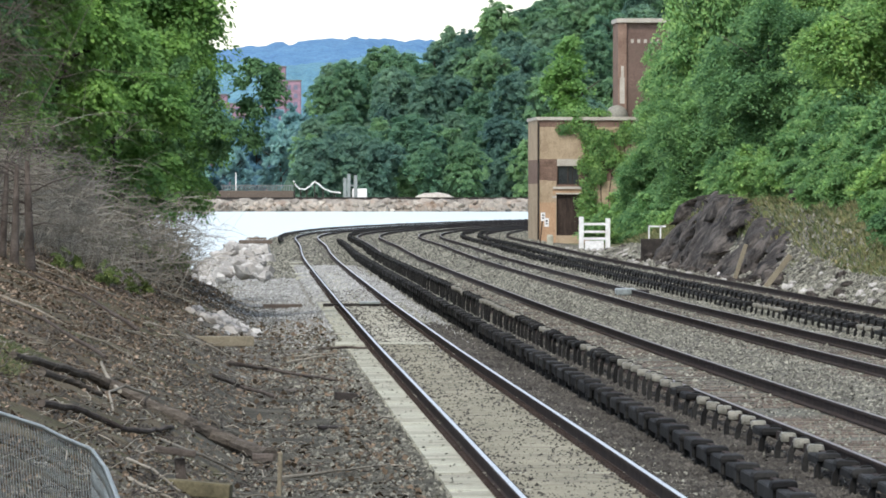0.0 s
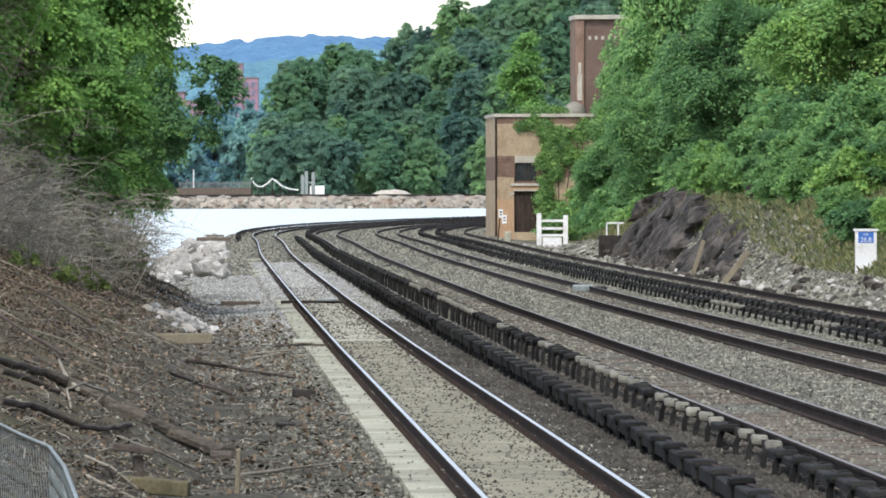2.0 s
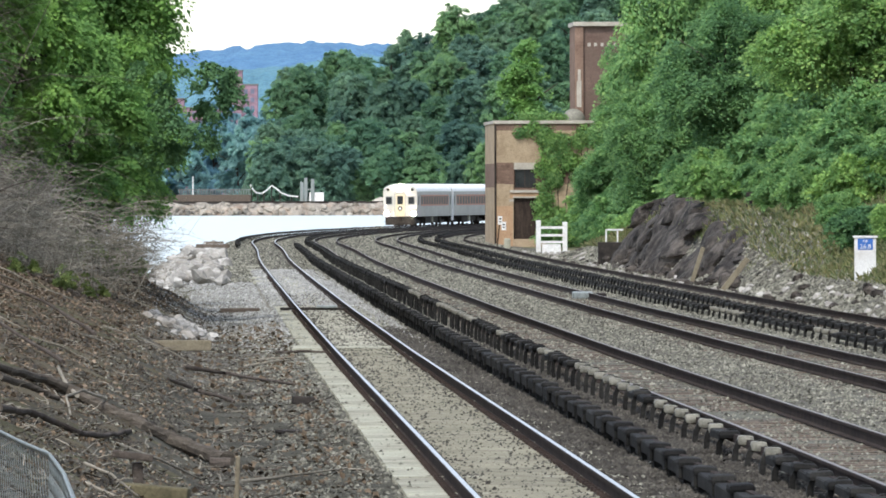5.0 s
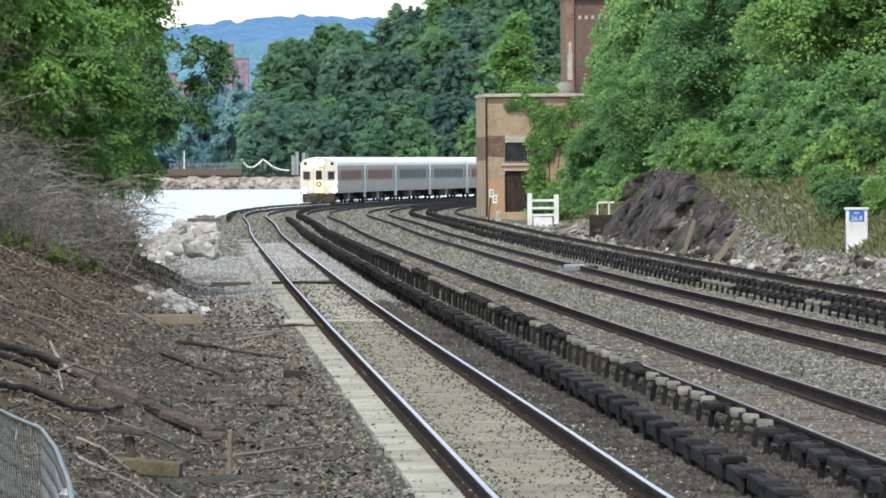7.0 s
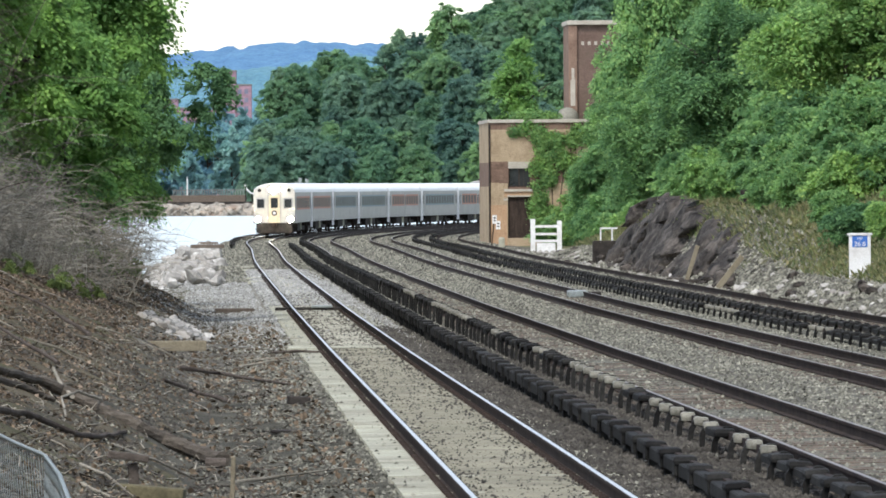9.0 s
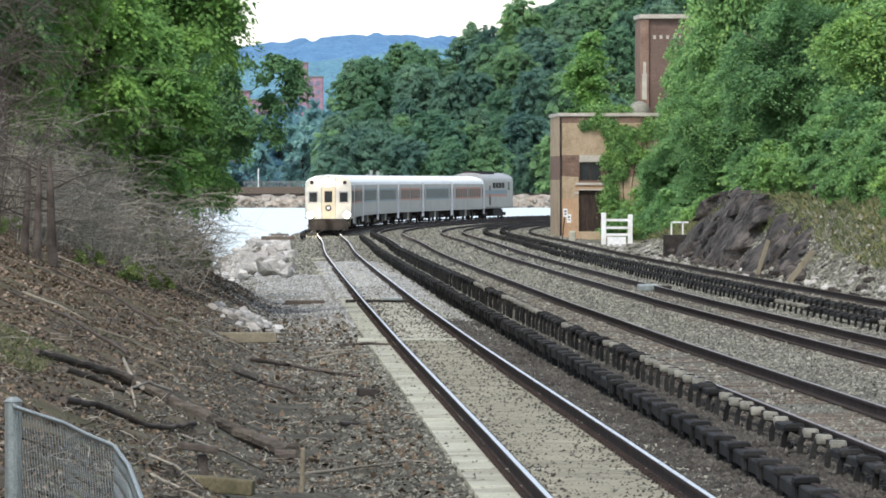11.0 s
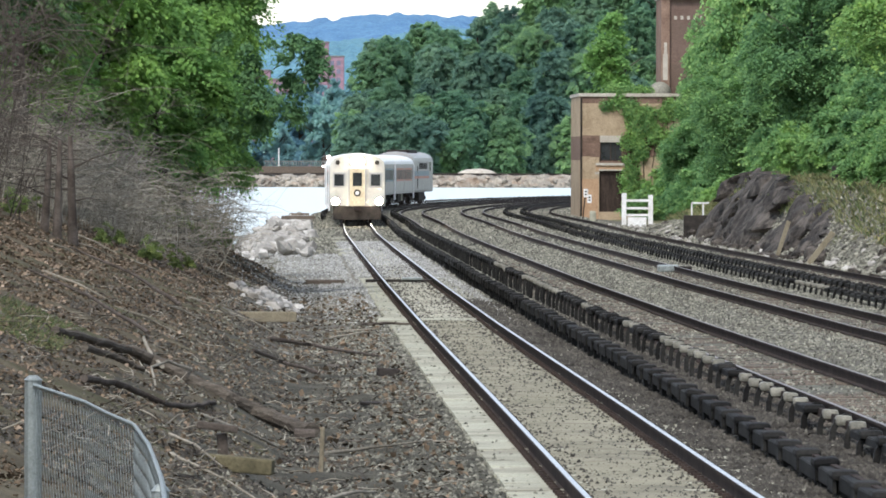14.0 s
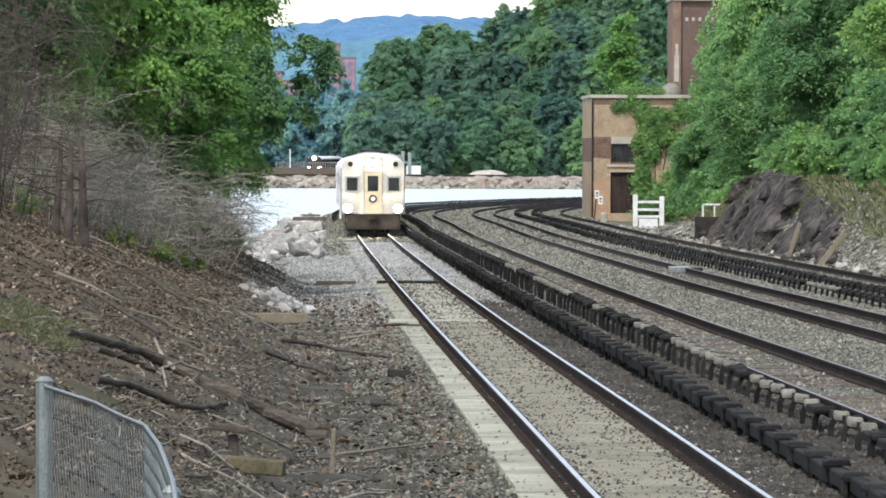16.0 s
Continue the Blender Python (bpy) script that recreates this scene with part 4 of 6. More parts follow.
def ivy():
    c = [(1.7 + 0.42 * i + rng.uniform(-0.2, 0.2), -0.05, 7.75 - 0.03 * i * i + rng.uniform(-0.4, 0.45)) for i in range(12)] + [(3.3 + rng.uniform(-0.25, 0.6), -0.1, 7.4 - 0.4 * i) for i in range(18)]
    c += [(4.9 + rng.uniform(-1.2, 2.5), -0.15, rng.uniform(0.3, 7.6)) for i in range(44)] + [(2.0 + 0.5 * i, 0.2, 8.3 + rng.uniform(-0.1, 0.15)) for i in range(6)]
    r = [(0.55 * k, 0.24, 0.5 * k) for k in rng.uniform(0.6, 1.2, len(c))]
    v, f = leaves(c, r, 34000, 0.15, 5)
    t = thing("ivy", "green ivy climbing over the brick building", "ivy", at=Matrix.Translation((6.34, 510, 0.05)) @ Matrix.Rotation(radians(1.9), 4, "Z"))
    part("ivy_mat", fast_mesh("ivy_mat", v, f, FOL_RIGHT), None, t)
    V, F = [], []
    for i in range(9):
        x = 3.4 + 0.5 * i
        q = [np.array([x + 0.2 * math.sin(i + k), -0.05, 0.1 + k * 1.2]) for k in range(7)]
        stem(q, [0.05 - 0.005 * k for k in range(7)], V, F)
    part("vine", fast_mesh("vine", V, F, BARK), None, t, "brown climbing vine stems")


ivy()


def tower():
    t = thing("brick_tower", "tall red-brown brick tower with a pale coping", "tower", at=Matrix.Translation((12.1, 528, 0)) @ Matrix.Rotation(radians(2), 4, "Z"))
    boxes("wall", BRICK_RED, t, (0.5, 0, -0.5, 6, 6, 15.0), label="red-brown brick shaft")
    boxes("buttress", BRICK_BROWN, t, (0, -0.25, -0.5, 0.6, 6, 15.0), bevel=0.03, label="narrow brick pier")
    boxes("coping", STONE_TRIM, t, (-0.1, -0.35, 15.0, 6.1, 6.1, 15.3), bevel=0.03)
    boxes("plaster_patch", STONE_TRIM, t, (0.12, -0.27, 9.4, 0.45, -0.24, 11.2), (0.2, -0.268, 11.2, 0.4, -0.24, 12.0), label="pale patch of broken plaster")
    for i in range(5):
        boxes("vent", STONE_TRIM, t, (0.9 + i * 0.45, -0.03, 13.6, 1.1 + i * 0.45, 0.02, 13.85))
    bm = bmesh.new()
    bmesh.ops.create_uvsphere(bm, u_segments=20, v_segments=10, radius=0.8, matrix=Matrix.Translation((-0.1, -0.6, 8.5)))
    tube(bm, (-0.1, -0.6, 7.0), (-0.1, -0.6, 8.5), 0.8, n=20)
    part("vent_hood", bm, CAP, t, "pale rusted round vent hood", True)


tower()


def gate():
    g = thing("white_gate", "white painted wooden gate between two posts", "gate", at=Matrix.Translation((8.0, 446, float(ground_z(8.0, 446)))))
    for x in (-0.05, 1.5):
        boxes("post", WHITE_PAINT, g, (x, 0, -0.2, x + 0.28, 0.26, 2.0 - 0.1 * (x > 0)), bevel=0.02)
    for z in (0.65, 1.05, 1.5):
        boxes("rail", WHITE_PAINT, g, (0.23, 0.08, z, 1.5, 0.16, z + 0.14), bevel=0.01)
    boxes("panel", WHITE_PAINT, g, (0.3, 0.02, 0.0, 1.4, 0.07, 0.6), bevel=0.01)
    s = thing("lineside_sign", "small white sign on a thin leaning post", "sign", at=Matrix.Translation((6.05, 470, float(ground_z(6.05, 470)))))
    bm = bmesh.new()
    tube(bm, (-0.1, 0, -0.2), (0.12, 0, 2.0), 0.035)
    part("post", bm, RUST, s)
    for a, z in ((-0.02, 1.5), (0.2, 1.15)):
        pl = boxes("plate", WHITE_PAINT, s, (a, -0.04 + a * 0.05, z, a + 0.27, 0.0, z + 0.52), bevel=0.005)
        for b0, b1 in ((0.14, 0.22), (0.3, 0.4)):
            boxes("marking", UNDERFRAME, pl, (a + 0.07, -0.046 + a * 0.05, z + b0, a + 0.2, -0.035, z + b1), label="dark bar on the plate")
    st = thing("stone_marker", "short grey concrete marker stone", "marker", at=Matrix.Translation((6.6, 470, float(ground_z(6.6, 470)))))
    boxes("block", CONCRETE, st, (-0.2, 0, -0.2, 0.2, 0.2, 0.8), bevel=0.1)


gate()


def milepost():
    m = thing("milepost", "white lineside milepost with a blue plate", "sign", at=Matrix.Translation((14.3, 240, float(ground_z(14.3, 240)) - 0.05)))
    boxes("board", WHITE_PAINT, m, (0, 0, -0.2, 0.68, 0.12, 1.45), bevel=0.015)
    boxes("cap", WHITE_PAINT, m, (-0.05, -0.04, 1.45, 0.73, 0.16, 1.52), bevel=0.01)
    boxes("plate", BLUE_SIGN, m, (0.1, -0.012, 1.08, 0.58, 0.0, 1.43))
    for txt, z, s in (("MP", 1.3, 0.13), ("26.8", 1.11, 0.21)):
        cu = bpy.data.curves.new("lettering", "FONT")
        cu.body, cu.size, cu.align_x, cu.extrude = txt, s, "CENTER", 0.002
        cu.materials.append(WHITE_PAINT)
        ob = new("lettering", cu)
        ob.parent = m
        ob.matrix_basis = pose(0.34, -0.016, z, 90, 0, 0)


milepost()


# ================= train =================
CAR, GAP, SPEED = 25.4, 25.9, 29.0
ARC_Y = np.arange(200, 1300, 1.0)
ARC_S = np.concatenate([[0], np.cumsum(np.hypot(np.diff(line_x(ARC_Y)), 1.0))])


def arc_of(y):
    return float(np.interp(y, ARC_Y, ARC_S))


def place_at(s):
    return on_line(float(np.interp(s, ARC_S, ARC_Y)), 0.0)


def shell(length, width, floor, eave, top, mats):
    """Outer skin of a passenger car: straight sides, rounded roof. y along the car, front at y = 0."""
    pr = [(-width / 2 + 0.06, floor), (-width / 2, floor + 0.15), (-width / 2, eave)]
    pr += [(-width / 2 * math.cos(a), eave + (top - eave) * math.sin(a) ** 0.8) for a in np.linspace(0.25, math.pi - 0.25, 9)]
    pr += [(width / 2, eave), (width / 2, floor + 0.15), (width / 2 - 0.06, floor)]
    n, V, F, I = len(pr), [], [], []
    for y in (0.0, 0.12, length - 0.12, length):
        k = 0.985 if y in (0.0, length) else 1.0
        V += [(x * k, y, floor + (z - floor) * k) for x, z in pr]
    for i in range(3):
        for j in range(n):
            q = (j + 1) % n
            F.append((i * n + j, i * n + q, (i + 1) * n + q, (i + 1) * n + j))
            I.append(1 if 2 <= j <= n - 4 else 0)
    F += [tuple(range(n)), tuple(3 * n + j for j in range(n))[::-1]]
    I += [2, 0]
    return mesh_of("body", V, F, mats, I)


def bogie(car, y):
    b = boxes("bogie", UNDERFRAME, car, (-1.1, y - 1.7, 0.35, -0.9, y + 1.7, 0.65), (0.9, y - 1.7, 0.35, 1.1, y + 1.7, 0.65), (-0.9, y - 0.25, 0.4, 0.9, y + 0.25, 0.9), bevel=0.03)
    for dy in (-1.3, 1.3):
        for x in (-0.755, 0.755):
            bm = bmesh.new()
            tube(bm, (x - 0.065, y + dy, 0.46), (x + 0.065, y + dy, 0.46), 0.45, n=24)
            part("wheel", bm, RUST, b)


def dome(bm, centre, r, depth):
    """A bulging round lens that faces -y."""
    bmesh.ops.create_uvsphere(bm, u_segments=20, v_segments=12, radius=1.0, matrix=Matrix.Translation(centre) @ Matrix.Diagonal((r, depth, r, 1)))


def passenger_car(band, doors_mid, cab):
    c = thing("cab_car" if cab else "passenger_car", "silver passenger car with an ivory cab front and lit headlights" if cab else
              "silver passenger car with a %s window band" % ("red" if band is BAND_RED else "blue-grey"), "train car", "cars of the train")
    part("body", shell(CAR, 3.1, 1.0, 3.25, 3.95, [STAINLESS, ROOF_WHITE, CAB_WHITE if cab else STAINLESS]), None, c)
    for side in (-1, 1):
        x0, x1 = sorted((side * 1.55, side * 1.562))
        for y0, y1 in ((2.6, 12.0), (13.4, 22.8)) if doors_mid else ((2.6, 22.8),):
            boxes("window_band", band, c, (x0, y0, 1.95, x1, y1, 2.95))
            n = int((y1 - y0) / 1.75)
            for i in range(n):
                a = y0 + 0.25 + i * (y1 - y0 - 0.2) / n
                q0, q1 = sorted((side * 1.556, side * 1.57))
                boxes("window", TRAIN_GLASS, c, (q0, a, 2.08, q1, a + 1.3, 2.82))
        for y in ((1.0, 24.2, 12.7) if doors_mid else (1.0, 24.2)):
            q0, q1 = sorted((side * 1.548, side * 1.565))
            dd = boxes("door", STAINLESS, c, (q0, y - 0.5, 1.05, q1, y + 0.5, 3.15), bevel=0.004)
            w0, w1 = sorted((side * 1.56, side * 1.572))
            boxes("window", TRAIN_GLASS, dd, (w0, y - 0.3, 2.05, w1, y + 0.3, 2.85))
        for y in (CAR - 0.16,) if cab else (0.16, CAR - 0.16):
            q0, q1 = sorted((side * 1.5, side * 1.6))
            boxes("end_post", ROOF_WHITE, c, (q0, y - 0.14, 0.55, q1, y + 0.14, 3.3), label="pale post at the car end")
        q0, q1 = sorted((side * 1.46, side * 1.58))
        boxes("skirt_rail", STAINLESS, c, (q0, 0.1, 0.98, q1, CAR - 0.1, 1.1))
    boxes("underframe_box", UNDERFRAME, c, (-1.35, 7.5, 0.35, 1.35, 11.5, 1.0), (-1.2, 13.0, 0.4, 1.2, 17.5, 1.0), bevel=0.03)
    boxes("equipment_box", CONCRETE, c, (-1.4, 11.8, 0.42, 1.4, 12.7, 0.98), bevel=0.03)
    for y in (3.9, CAR - 3.9):
        bogie(c, y)
    boxes("gangway", UNDERFRAME, c, (-0.55, CAR - 0.02, 1.05, 0.55, CAR + 0.5, 3.2))
    if cab:
        d = boxes("cab_door", WARM_DOOR, c, (-0.42, -0.05, 1.0, 0.42, 0.02, 3.05), bevel=0.01, label="cream end door")
        boxes("window", TRAIN_GLASS, d, (-0.26, -0.075, 2.1, 0.26, -0.04, 2.85), bevel=0.01)
        bm = bmesh.new()
        tube(bm, (0, -0.09, 1.72), (0, -0.04, 1.72), 0.2, n=24)
        part("emblem", bm, UNDERFRAME, d, "dark round emblem plate")
        bm = bmesh.new()
        tube(bm, (0, -0.11, 1.72), (0, -0.08, 1.72), 0.11, n=24)
        part("emblem_centre", bm, WHITE_PAINT, d)
        boxes("door_frame", STAINLESS, c, (-0.5, -0.09, 1.0, -0.42, 0.02, 3.1), (0.42, -0.09, 1.0, 0.5, 0.02, 3.1), (-0.5, -0.09, 3.05, 0.5, 0.02, 3.12))
        for x in (-1.02, 1.02):
            fr = boxes("cab_window", STAINLESS, c, (x - 0.34, -0.045, 2.02, x + 0.34, 0.02, 2.86), bevel=0.02, label="cab window in a bright frame")
            boxes("pane", TRAIN_GLASS, fr, (x - 0.26, -0.06, 2.12, x + 0.26, -0.04, 2.76), bevel=0.005)
            bm = bmesh.new()
            tube(bm, (x * 1.08, -0.06, 3.42), (x * 1.08, 0.05, 3.42), 0.13, n=20)
            part("horn_grille", bm, UNDERFRAME, c)
            bm = bmesh.new()
            tube(bm, (x * 1.2, -0.13, 1.25), (x * 1.2, 0.0, 1.25), 0.25, n=20)
            part("ditch_light_case", bm, UNDERFRAME, c)
            bm = bmesh.new()
            dome(bm, (x * 1.2, -0.12, 1.25), 0.2, 0.1)
            part("ditch_light", bm, LAMP, c, "lit ditch light")
        hb = boxes("headlight_box", UNDERFRAME, c, (-0.42, -0.08, 3.28, 0.42, 0.05, 3.68), bevel=0.03)
        for x in (-0.2, 0.2):
            bm = bmesh.new()
            dome(bm, (x, -0.07, 3.48), 0.18, 0.09)
            part("headlight", bm, LAMP, hb, "lit headlight")
        boxes("pilot", UNDERFRAME, c, (-1.35, -0.05, 0.22, 1.35, 0.3, 0.98), bevel=0.05, label="dark pilot under the cab")
        boxes("coupler", RUST, c, (-0.18, -0.55, 0.7, 0.18, 0.1, 1.0), bevel=0.04)
        boxes("step", UNDERFRAME, c, (-1.45, -0.1, 0.5, -1.2, 0.3, 0.56), (1.2, -0.1, 0.5, 1.45, 0.3, 0.56))
    else:
        boxes("end_door", UNDERFRAME, c, (-0.5, -0.04, 1.0, 0.5, 0.02, 3.1))
    return c


def locomotive():
    c = thing("locomotive", "silver diesel locomotive with a stepped roof pushing the train", "locomotive")
    L = 21.0
    part("body", shell(L, 3.05, 1.0, 3.5, 4.25, [STAINLESS, STAINLESS, STAINLESS]), None, c)
    boxes("roof_fan", UNDERFRAME, c, (-0.9, 3.0, 4.1, 0.9, 12.0, 4.4), bevel=0.08, label="roof fan housing")
    for side in (-1, 1):
        a, b = sorted((side * 1.525, side * 1.54))
        boxes("stripe", BAND_BLUE, c, (a, 1.0, 2.3, b, 16.5, 2.7))
        boxes("stripe", BAND_RED, c, (a, 1.0, 2.1, b, 16.5, 2.28))
        boxes("side_window", DARK_GLASS, c, (a, 17.2, 2.7, b, 18.3, 3.4))
        boxes("side_door", UNDERFRAME, c, (a, 3.6, 1.3, b, 4.4, 3.1))
        for i in range(4):
            boxes("grille", UNDERFRAME, c, (a, 6 + i * 2.2, 2.85, b, 7.8 + i * 2.2, 3.35))
    boxes("fuel_tank", UNDERFRAME, c, (-1.4, 7.5, 0.3, 1.4, 13.5, 1.0), bevel=0.1)
    for y in (3.8, 17.2):
        bogie(c, y)
    return c


kinds = [(BAND_RED, False, True), (BAND_RED, False, False), (BAND_BLUE, False, False), (BAND_BLUE, False, False), (BAND_RED, True, False), (BAND_BLUE, False, False), (BAND_RED, True, False)]
train_cars = [passenger_car(*k) for k in kinds]
loco = locomotive()

# the second train, far off on the causeway
def far_train():
    c = thing("far_train", "distant dark train with lit headlights on the causeway", "train")
    part("body", shell(46.0, 3.2, 1.0, 3.25, 3.95, [UNDERFRAME, ROOF_WHITE, UNDERFRAME]), None, c)
    boxes("underframe", UNDERFRAME, c, (-1.35, 0.2, 0.1, 1.35, 45, 1.0))
    for x, z, r in ((-1.2, 1.35, 0.3), (1.2, 1.35, 0.3), (0, 3.5, 0.38)):
        bm = bmesh.new()
        tube(bm, (x, -0.2, z), (x, 0.0, z), r, n=16)
        part("headlight", bm, LAMP_FAR, c, "lit headlight")
    return c


second = far_train()


# ================= rocks =================
def boulder_mesh(seed, mat, sx=1.0, sy=1.0, sz=0.8, n=16):
    g = np.random.default_rng(seed)
    bm = bmesh.new()
    for _ in range(n):
        d = g.normal(size=3)
        d /= np.linalg.norm(d)
        q = 0.5 * g.uniform(0.8, 1.0)
        bm.verts.new((d[0] * sx * q, d[1] * sy * q, d[2] * sz * q))
    r = bmesh.ops.convex_hull(bm, input=bm.verts)
    bmesh.ops.delete(bm, geom=[e for e in r["geom_interior"] if isinstance(e, bmesh.types.BMVert)], context="VERTS")
    return mesh_from("rock", bm, mat)


def heap(owner, meshes, places, name="rock"):
    for x, y, z, s, stretch in places:
        ob = new(name, meshes[rng.integers(len(meshes))])
        ob.parent = owner
        ob.matrix_world = Matrix.Translation((x, y, z)) @ Euler((rng.uniform(-0.7, 0.7), rng.uniform(-0.7, 0.7), rng.uniform(0, 6.3))).to_matrix().to_4x4() @ Matrix.Diagonal((s, s, s * stretch, 1))


pale_rocks = [boulder_mesh(200 + i, ROCK_PALE) for i in range(7)]
dark_rocks = [boulder_mesh(220 + i, ROCK_DARK, 1, 1.4, 1.0, 30) for i in range(7)]

shore = thing("riprap", "pale grey boulders heaped along the river edge", "rocks")
spots = []
for _ in range(290):
    y = rng.uniform(292, 482)
    o = -2.5 - 4.2 * rng.random() ** 0.9
    p = on_line(y, o)
    s = rng.uniform(0.28, 0.95)
    spots.append((p.x, p.y, float(ground_z(p.x, p.y)) + 0.1 * s + 0.35 * max(0, 1 - abs(o + 3.6) / 2), s, rng.uniform(0.7, 1.1)))
heap(shore, pale_rocks, spots)
bank = thing("riprap", "brown and grey boulders along the far causeway", "rocks")
spots = []
for _ in range(295):
    u = rng.random()
    spots.append((rng.uniform(-56, 26), 1496 + 5.0 * u + rng.normal(0, 0.4), -1.5 + 2.1 * u, rng.uniform(0.9, 2.2), rng.uniform(0.6, 1.0)))
tan_rocks = [boulder_mesh(240 + i, ROCK_TAN) for i in range(6)]
heap(bank, tan_rocks, spots)
crag = thing("rock_outcrop", "dark streaked rock face beside the inland track", "rocks")


def rock_face():
    """A cracked, blocky face: a sheet climbing back from the track, broken up by cell noise."""
    ys = np.arange(268, 372, 0.5) + rng.normal(0, 0.1, 208)
    us = np.linspace(0, 1, 24)
    V = []
    for y in ys:
        top = float(np.interp(y, [268, 276, 288, 305, 335, 358, 367, 372], [0.2, 1.5, 2.3, 2.7, 3.4, 3.4, 1.9, 0.4]))
        for u in us:
            h = top * min(1, u / 0.7)
            d = noise.voronoi(Vector((y * 0.34, h * 0.5, 4)))[0]
            cell = noise.cell(Vector((y * 0.3 + h * 0.25, h * 0.45, 2)))
            cell2 = noise.cell(Vector((y * 0.75 - h * 0.4, h * 0.9, 6)))
            fine = noise.fractal(Vector((y * 1.4, h * 1.8, 1)), 1.0, 2.0, 3)
            o = 15.5 + 2.0 * min(1, u / 0.7) + 4.5 * max(0, u - 0.7) + 0.75 * (d[0] - 0.35) + 0.42 * cell + 0.26 * cell2 + 0.14 * fine
            z = float(rail_z(y)) - 0.45 + h + (0.3 * cell + 0.15 * cell2) * u + 0.2 * fine * u
            p = on_line(y, o)
            V.append((p.x, p.y, z))
    r, c = len(ys), len(us)
    q = (np.arange(r - 1)[:, None] * c + np.arange(c - 1)[None]).ravel()
    part("rock_face", fast_mesh("rock_face", V, np.stack([q, q + c, q + c + 1, q + 1], 1), ROCK_DARK), None, crag)


rock_face()
spots = []
for _ in range(36):
    y = 274 + 92 * rng.random()
    top = float(np.interp(y, [252, 262, 280, 305, 335, 358, 367], [0.2, 1.1, 2.0, 2.2, 2.8, 2.6, 1.3]))
    u = rng.random()
    p = on_line(y, 16.0 + 1.7 * u)
    spots.append((p.x, p.y, float(rail_z(y)) - 0.5 + 0.75 * top * u, 0.5 + 0.9 * rng.random() ** 2, rng.uniform(0.7, 1.2)))
for _ in range(70):
    y = rng.uniform(272, 368)
    p = on_line(y, 15.2 + 0.9 * rng.random())
    spots.append((p.x, p.y, float(ground_z(p.x, p.y)) + 0.1, 0.2 + 0.7 * rng.random() ** 2, rng.uniform(0.6, 1.1)))
heap(crag, dark_rocks, spots)
scree = thing("rubble", "loose grey stones fallen below the cut", "rocks")
spots = []
for _ in range(280):
    y = rng.uniform(190, 440)
    o = 14.4 + 2.4 * rng.random() ** 1.3
    p = on_line(y, o)
    s = rng.uniform(0.12, 0.5)
    spots.append((p.x, p.y, float(ground_z(p.x, p.y)) + 0.1 * s, s, 0.8))
heap(scree, pale_rocks + dark_rocks[:2], spots)
patch = thing("pale_stones", "cluster of white stones on the gravel", "rocks")
heap(patch, pale_rocks, [(-5.15 + a, 180 + b, float(ground_z(-5.15 + a, 180 + b)) + 0.04, rng.uniform(0.12, 0.5), 0.7) for a, b in zip(rng.normal(0, 0.28, 150), rng.normal(0, 4, 150))])


# ================= loose stuff on the ground =================
def scatter_stones():
    """Loose ballast: small angular stones."""
    n = 230000
    y = 58 + 270 * rng.random(n) ** 1.7
    o = rng.uniform(-5.2, 14.8, n)
    keep = ~((np.abs(o) < 0.69) | ((o > -1.3) & (o < -0.69)) | (np.abs(np.abs(o) - 0.755) < 0.1)) | (rng.random(n) < 0.07)
    keep &= ~((o > 0.95) & (o < 3.3) & (rng.random(n) < 0.93 - 0.6 * smooth(y, 130, 190)))
    keep &= ~((np.abs(o) < 0.69) & (y > 125) & (rng.random(n) < 0.75))
    keep &= ~((o < -3.4) & (rng.random(n) < 0.6))
    for t in TRACKS[1:]:
        keep &= ~((np.abs(o - t) < 0.9) & (rng.random(n) < 0.6))
        keep &= np.abs(np.abs(o - t) - 0.755) > 0.09
    y, o = y[keep], o[keep]
    n = len(y)
    x = line_x(y) + o
    in_mud = np.abs(o) < 1.3
    z = np.where(in_mud, rail_z(y) - 0.15, ground_z(x, y) + 0.005)
    s = rng.uniform(0.011, 0.031, n) * np.where(in_mud, 0.8, 1.0) * (1 + (y - 58) / 320)
    base = np.array([(1, 0, 0), (-1, 0, 0), (0, 1, 0), (0, -1, 0), (0, 0, 1)], float)
    a = rng.uniform(0, 6.3, n)
    q = base[None] * rng.uniform(0.7, 1.4, (n, 5, 1)) * np.array([1, 1, 0.9])
    q = q + rng.normal(0, 0.2, (n, 5, 3))
    c, d = np.cos(a)[:, None], np.sin(a)[:, None]
    v = np.stack([q[..., 0] * c - q[..., 1] * d, q[..., 0] * d + q[..., 1] * c, q[..., 2]], -1) * s[:, None, None] + np.stack([x, y, z], 1)[:, None]
    f = np.array([(0, 2, 4), (2, 1, 4), (1, 3, 4), (3, 0, 4)])
    old = (o < -1.32) & (rng.random(n) < 1 - 0.8 * smooth(y, 105, 150))
    fresh = ~old & (o < 1.7) & (rng.random(n) < 0.75 * smooth(y, 140, 215))
    for pick, name, mat, label in ((fresh, "pale_ballast_stones", PALE_STONE, "paler ballast stones by the bright rails"), (~old & ~fresh, "ballast_stones", STONE, "loose grey crushed-stone ballast"), (old, "cinder_stones", CINDER, "dark dirty old ballast beside the river-side track")):
        m = int(pick.sum())
        F = (np.arange(m)[:, None, None] * 5 + f[None]).reshape(-1, 3)
        tagged(new(name, fast_mesh(name, v[pick].reshape(-1, 3), F, mat)), label, "gravel", kind="stuff")


scatter_stones()


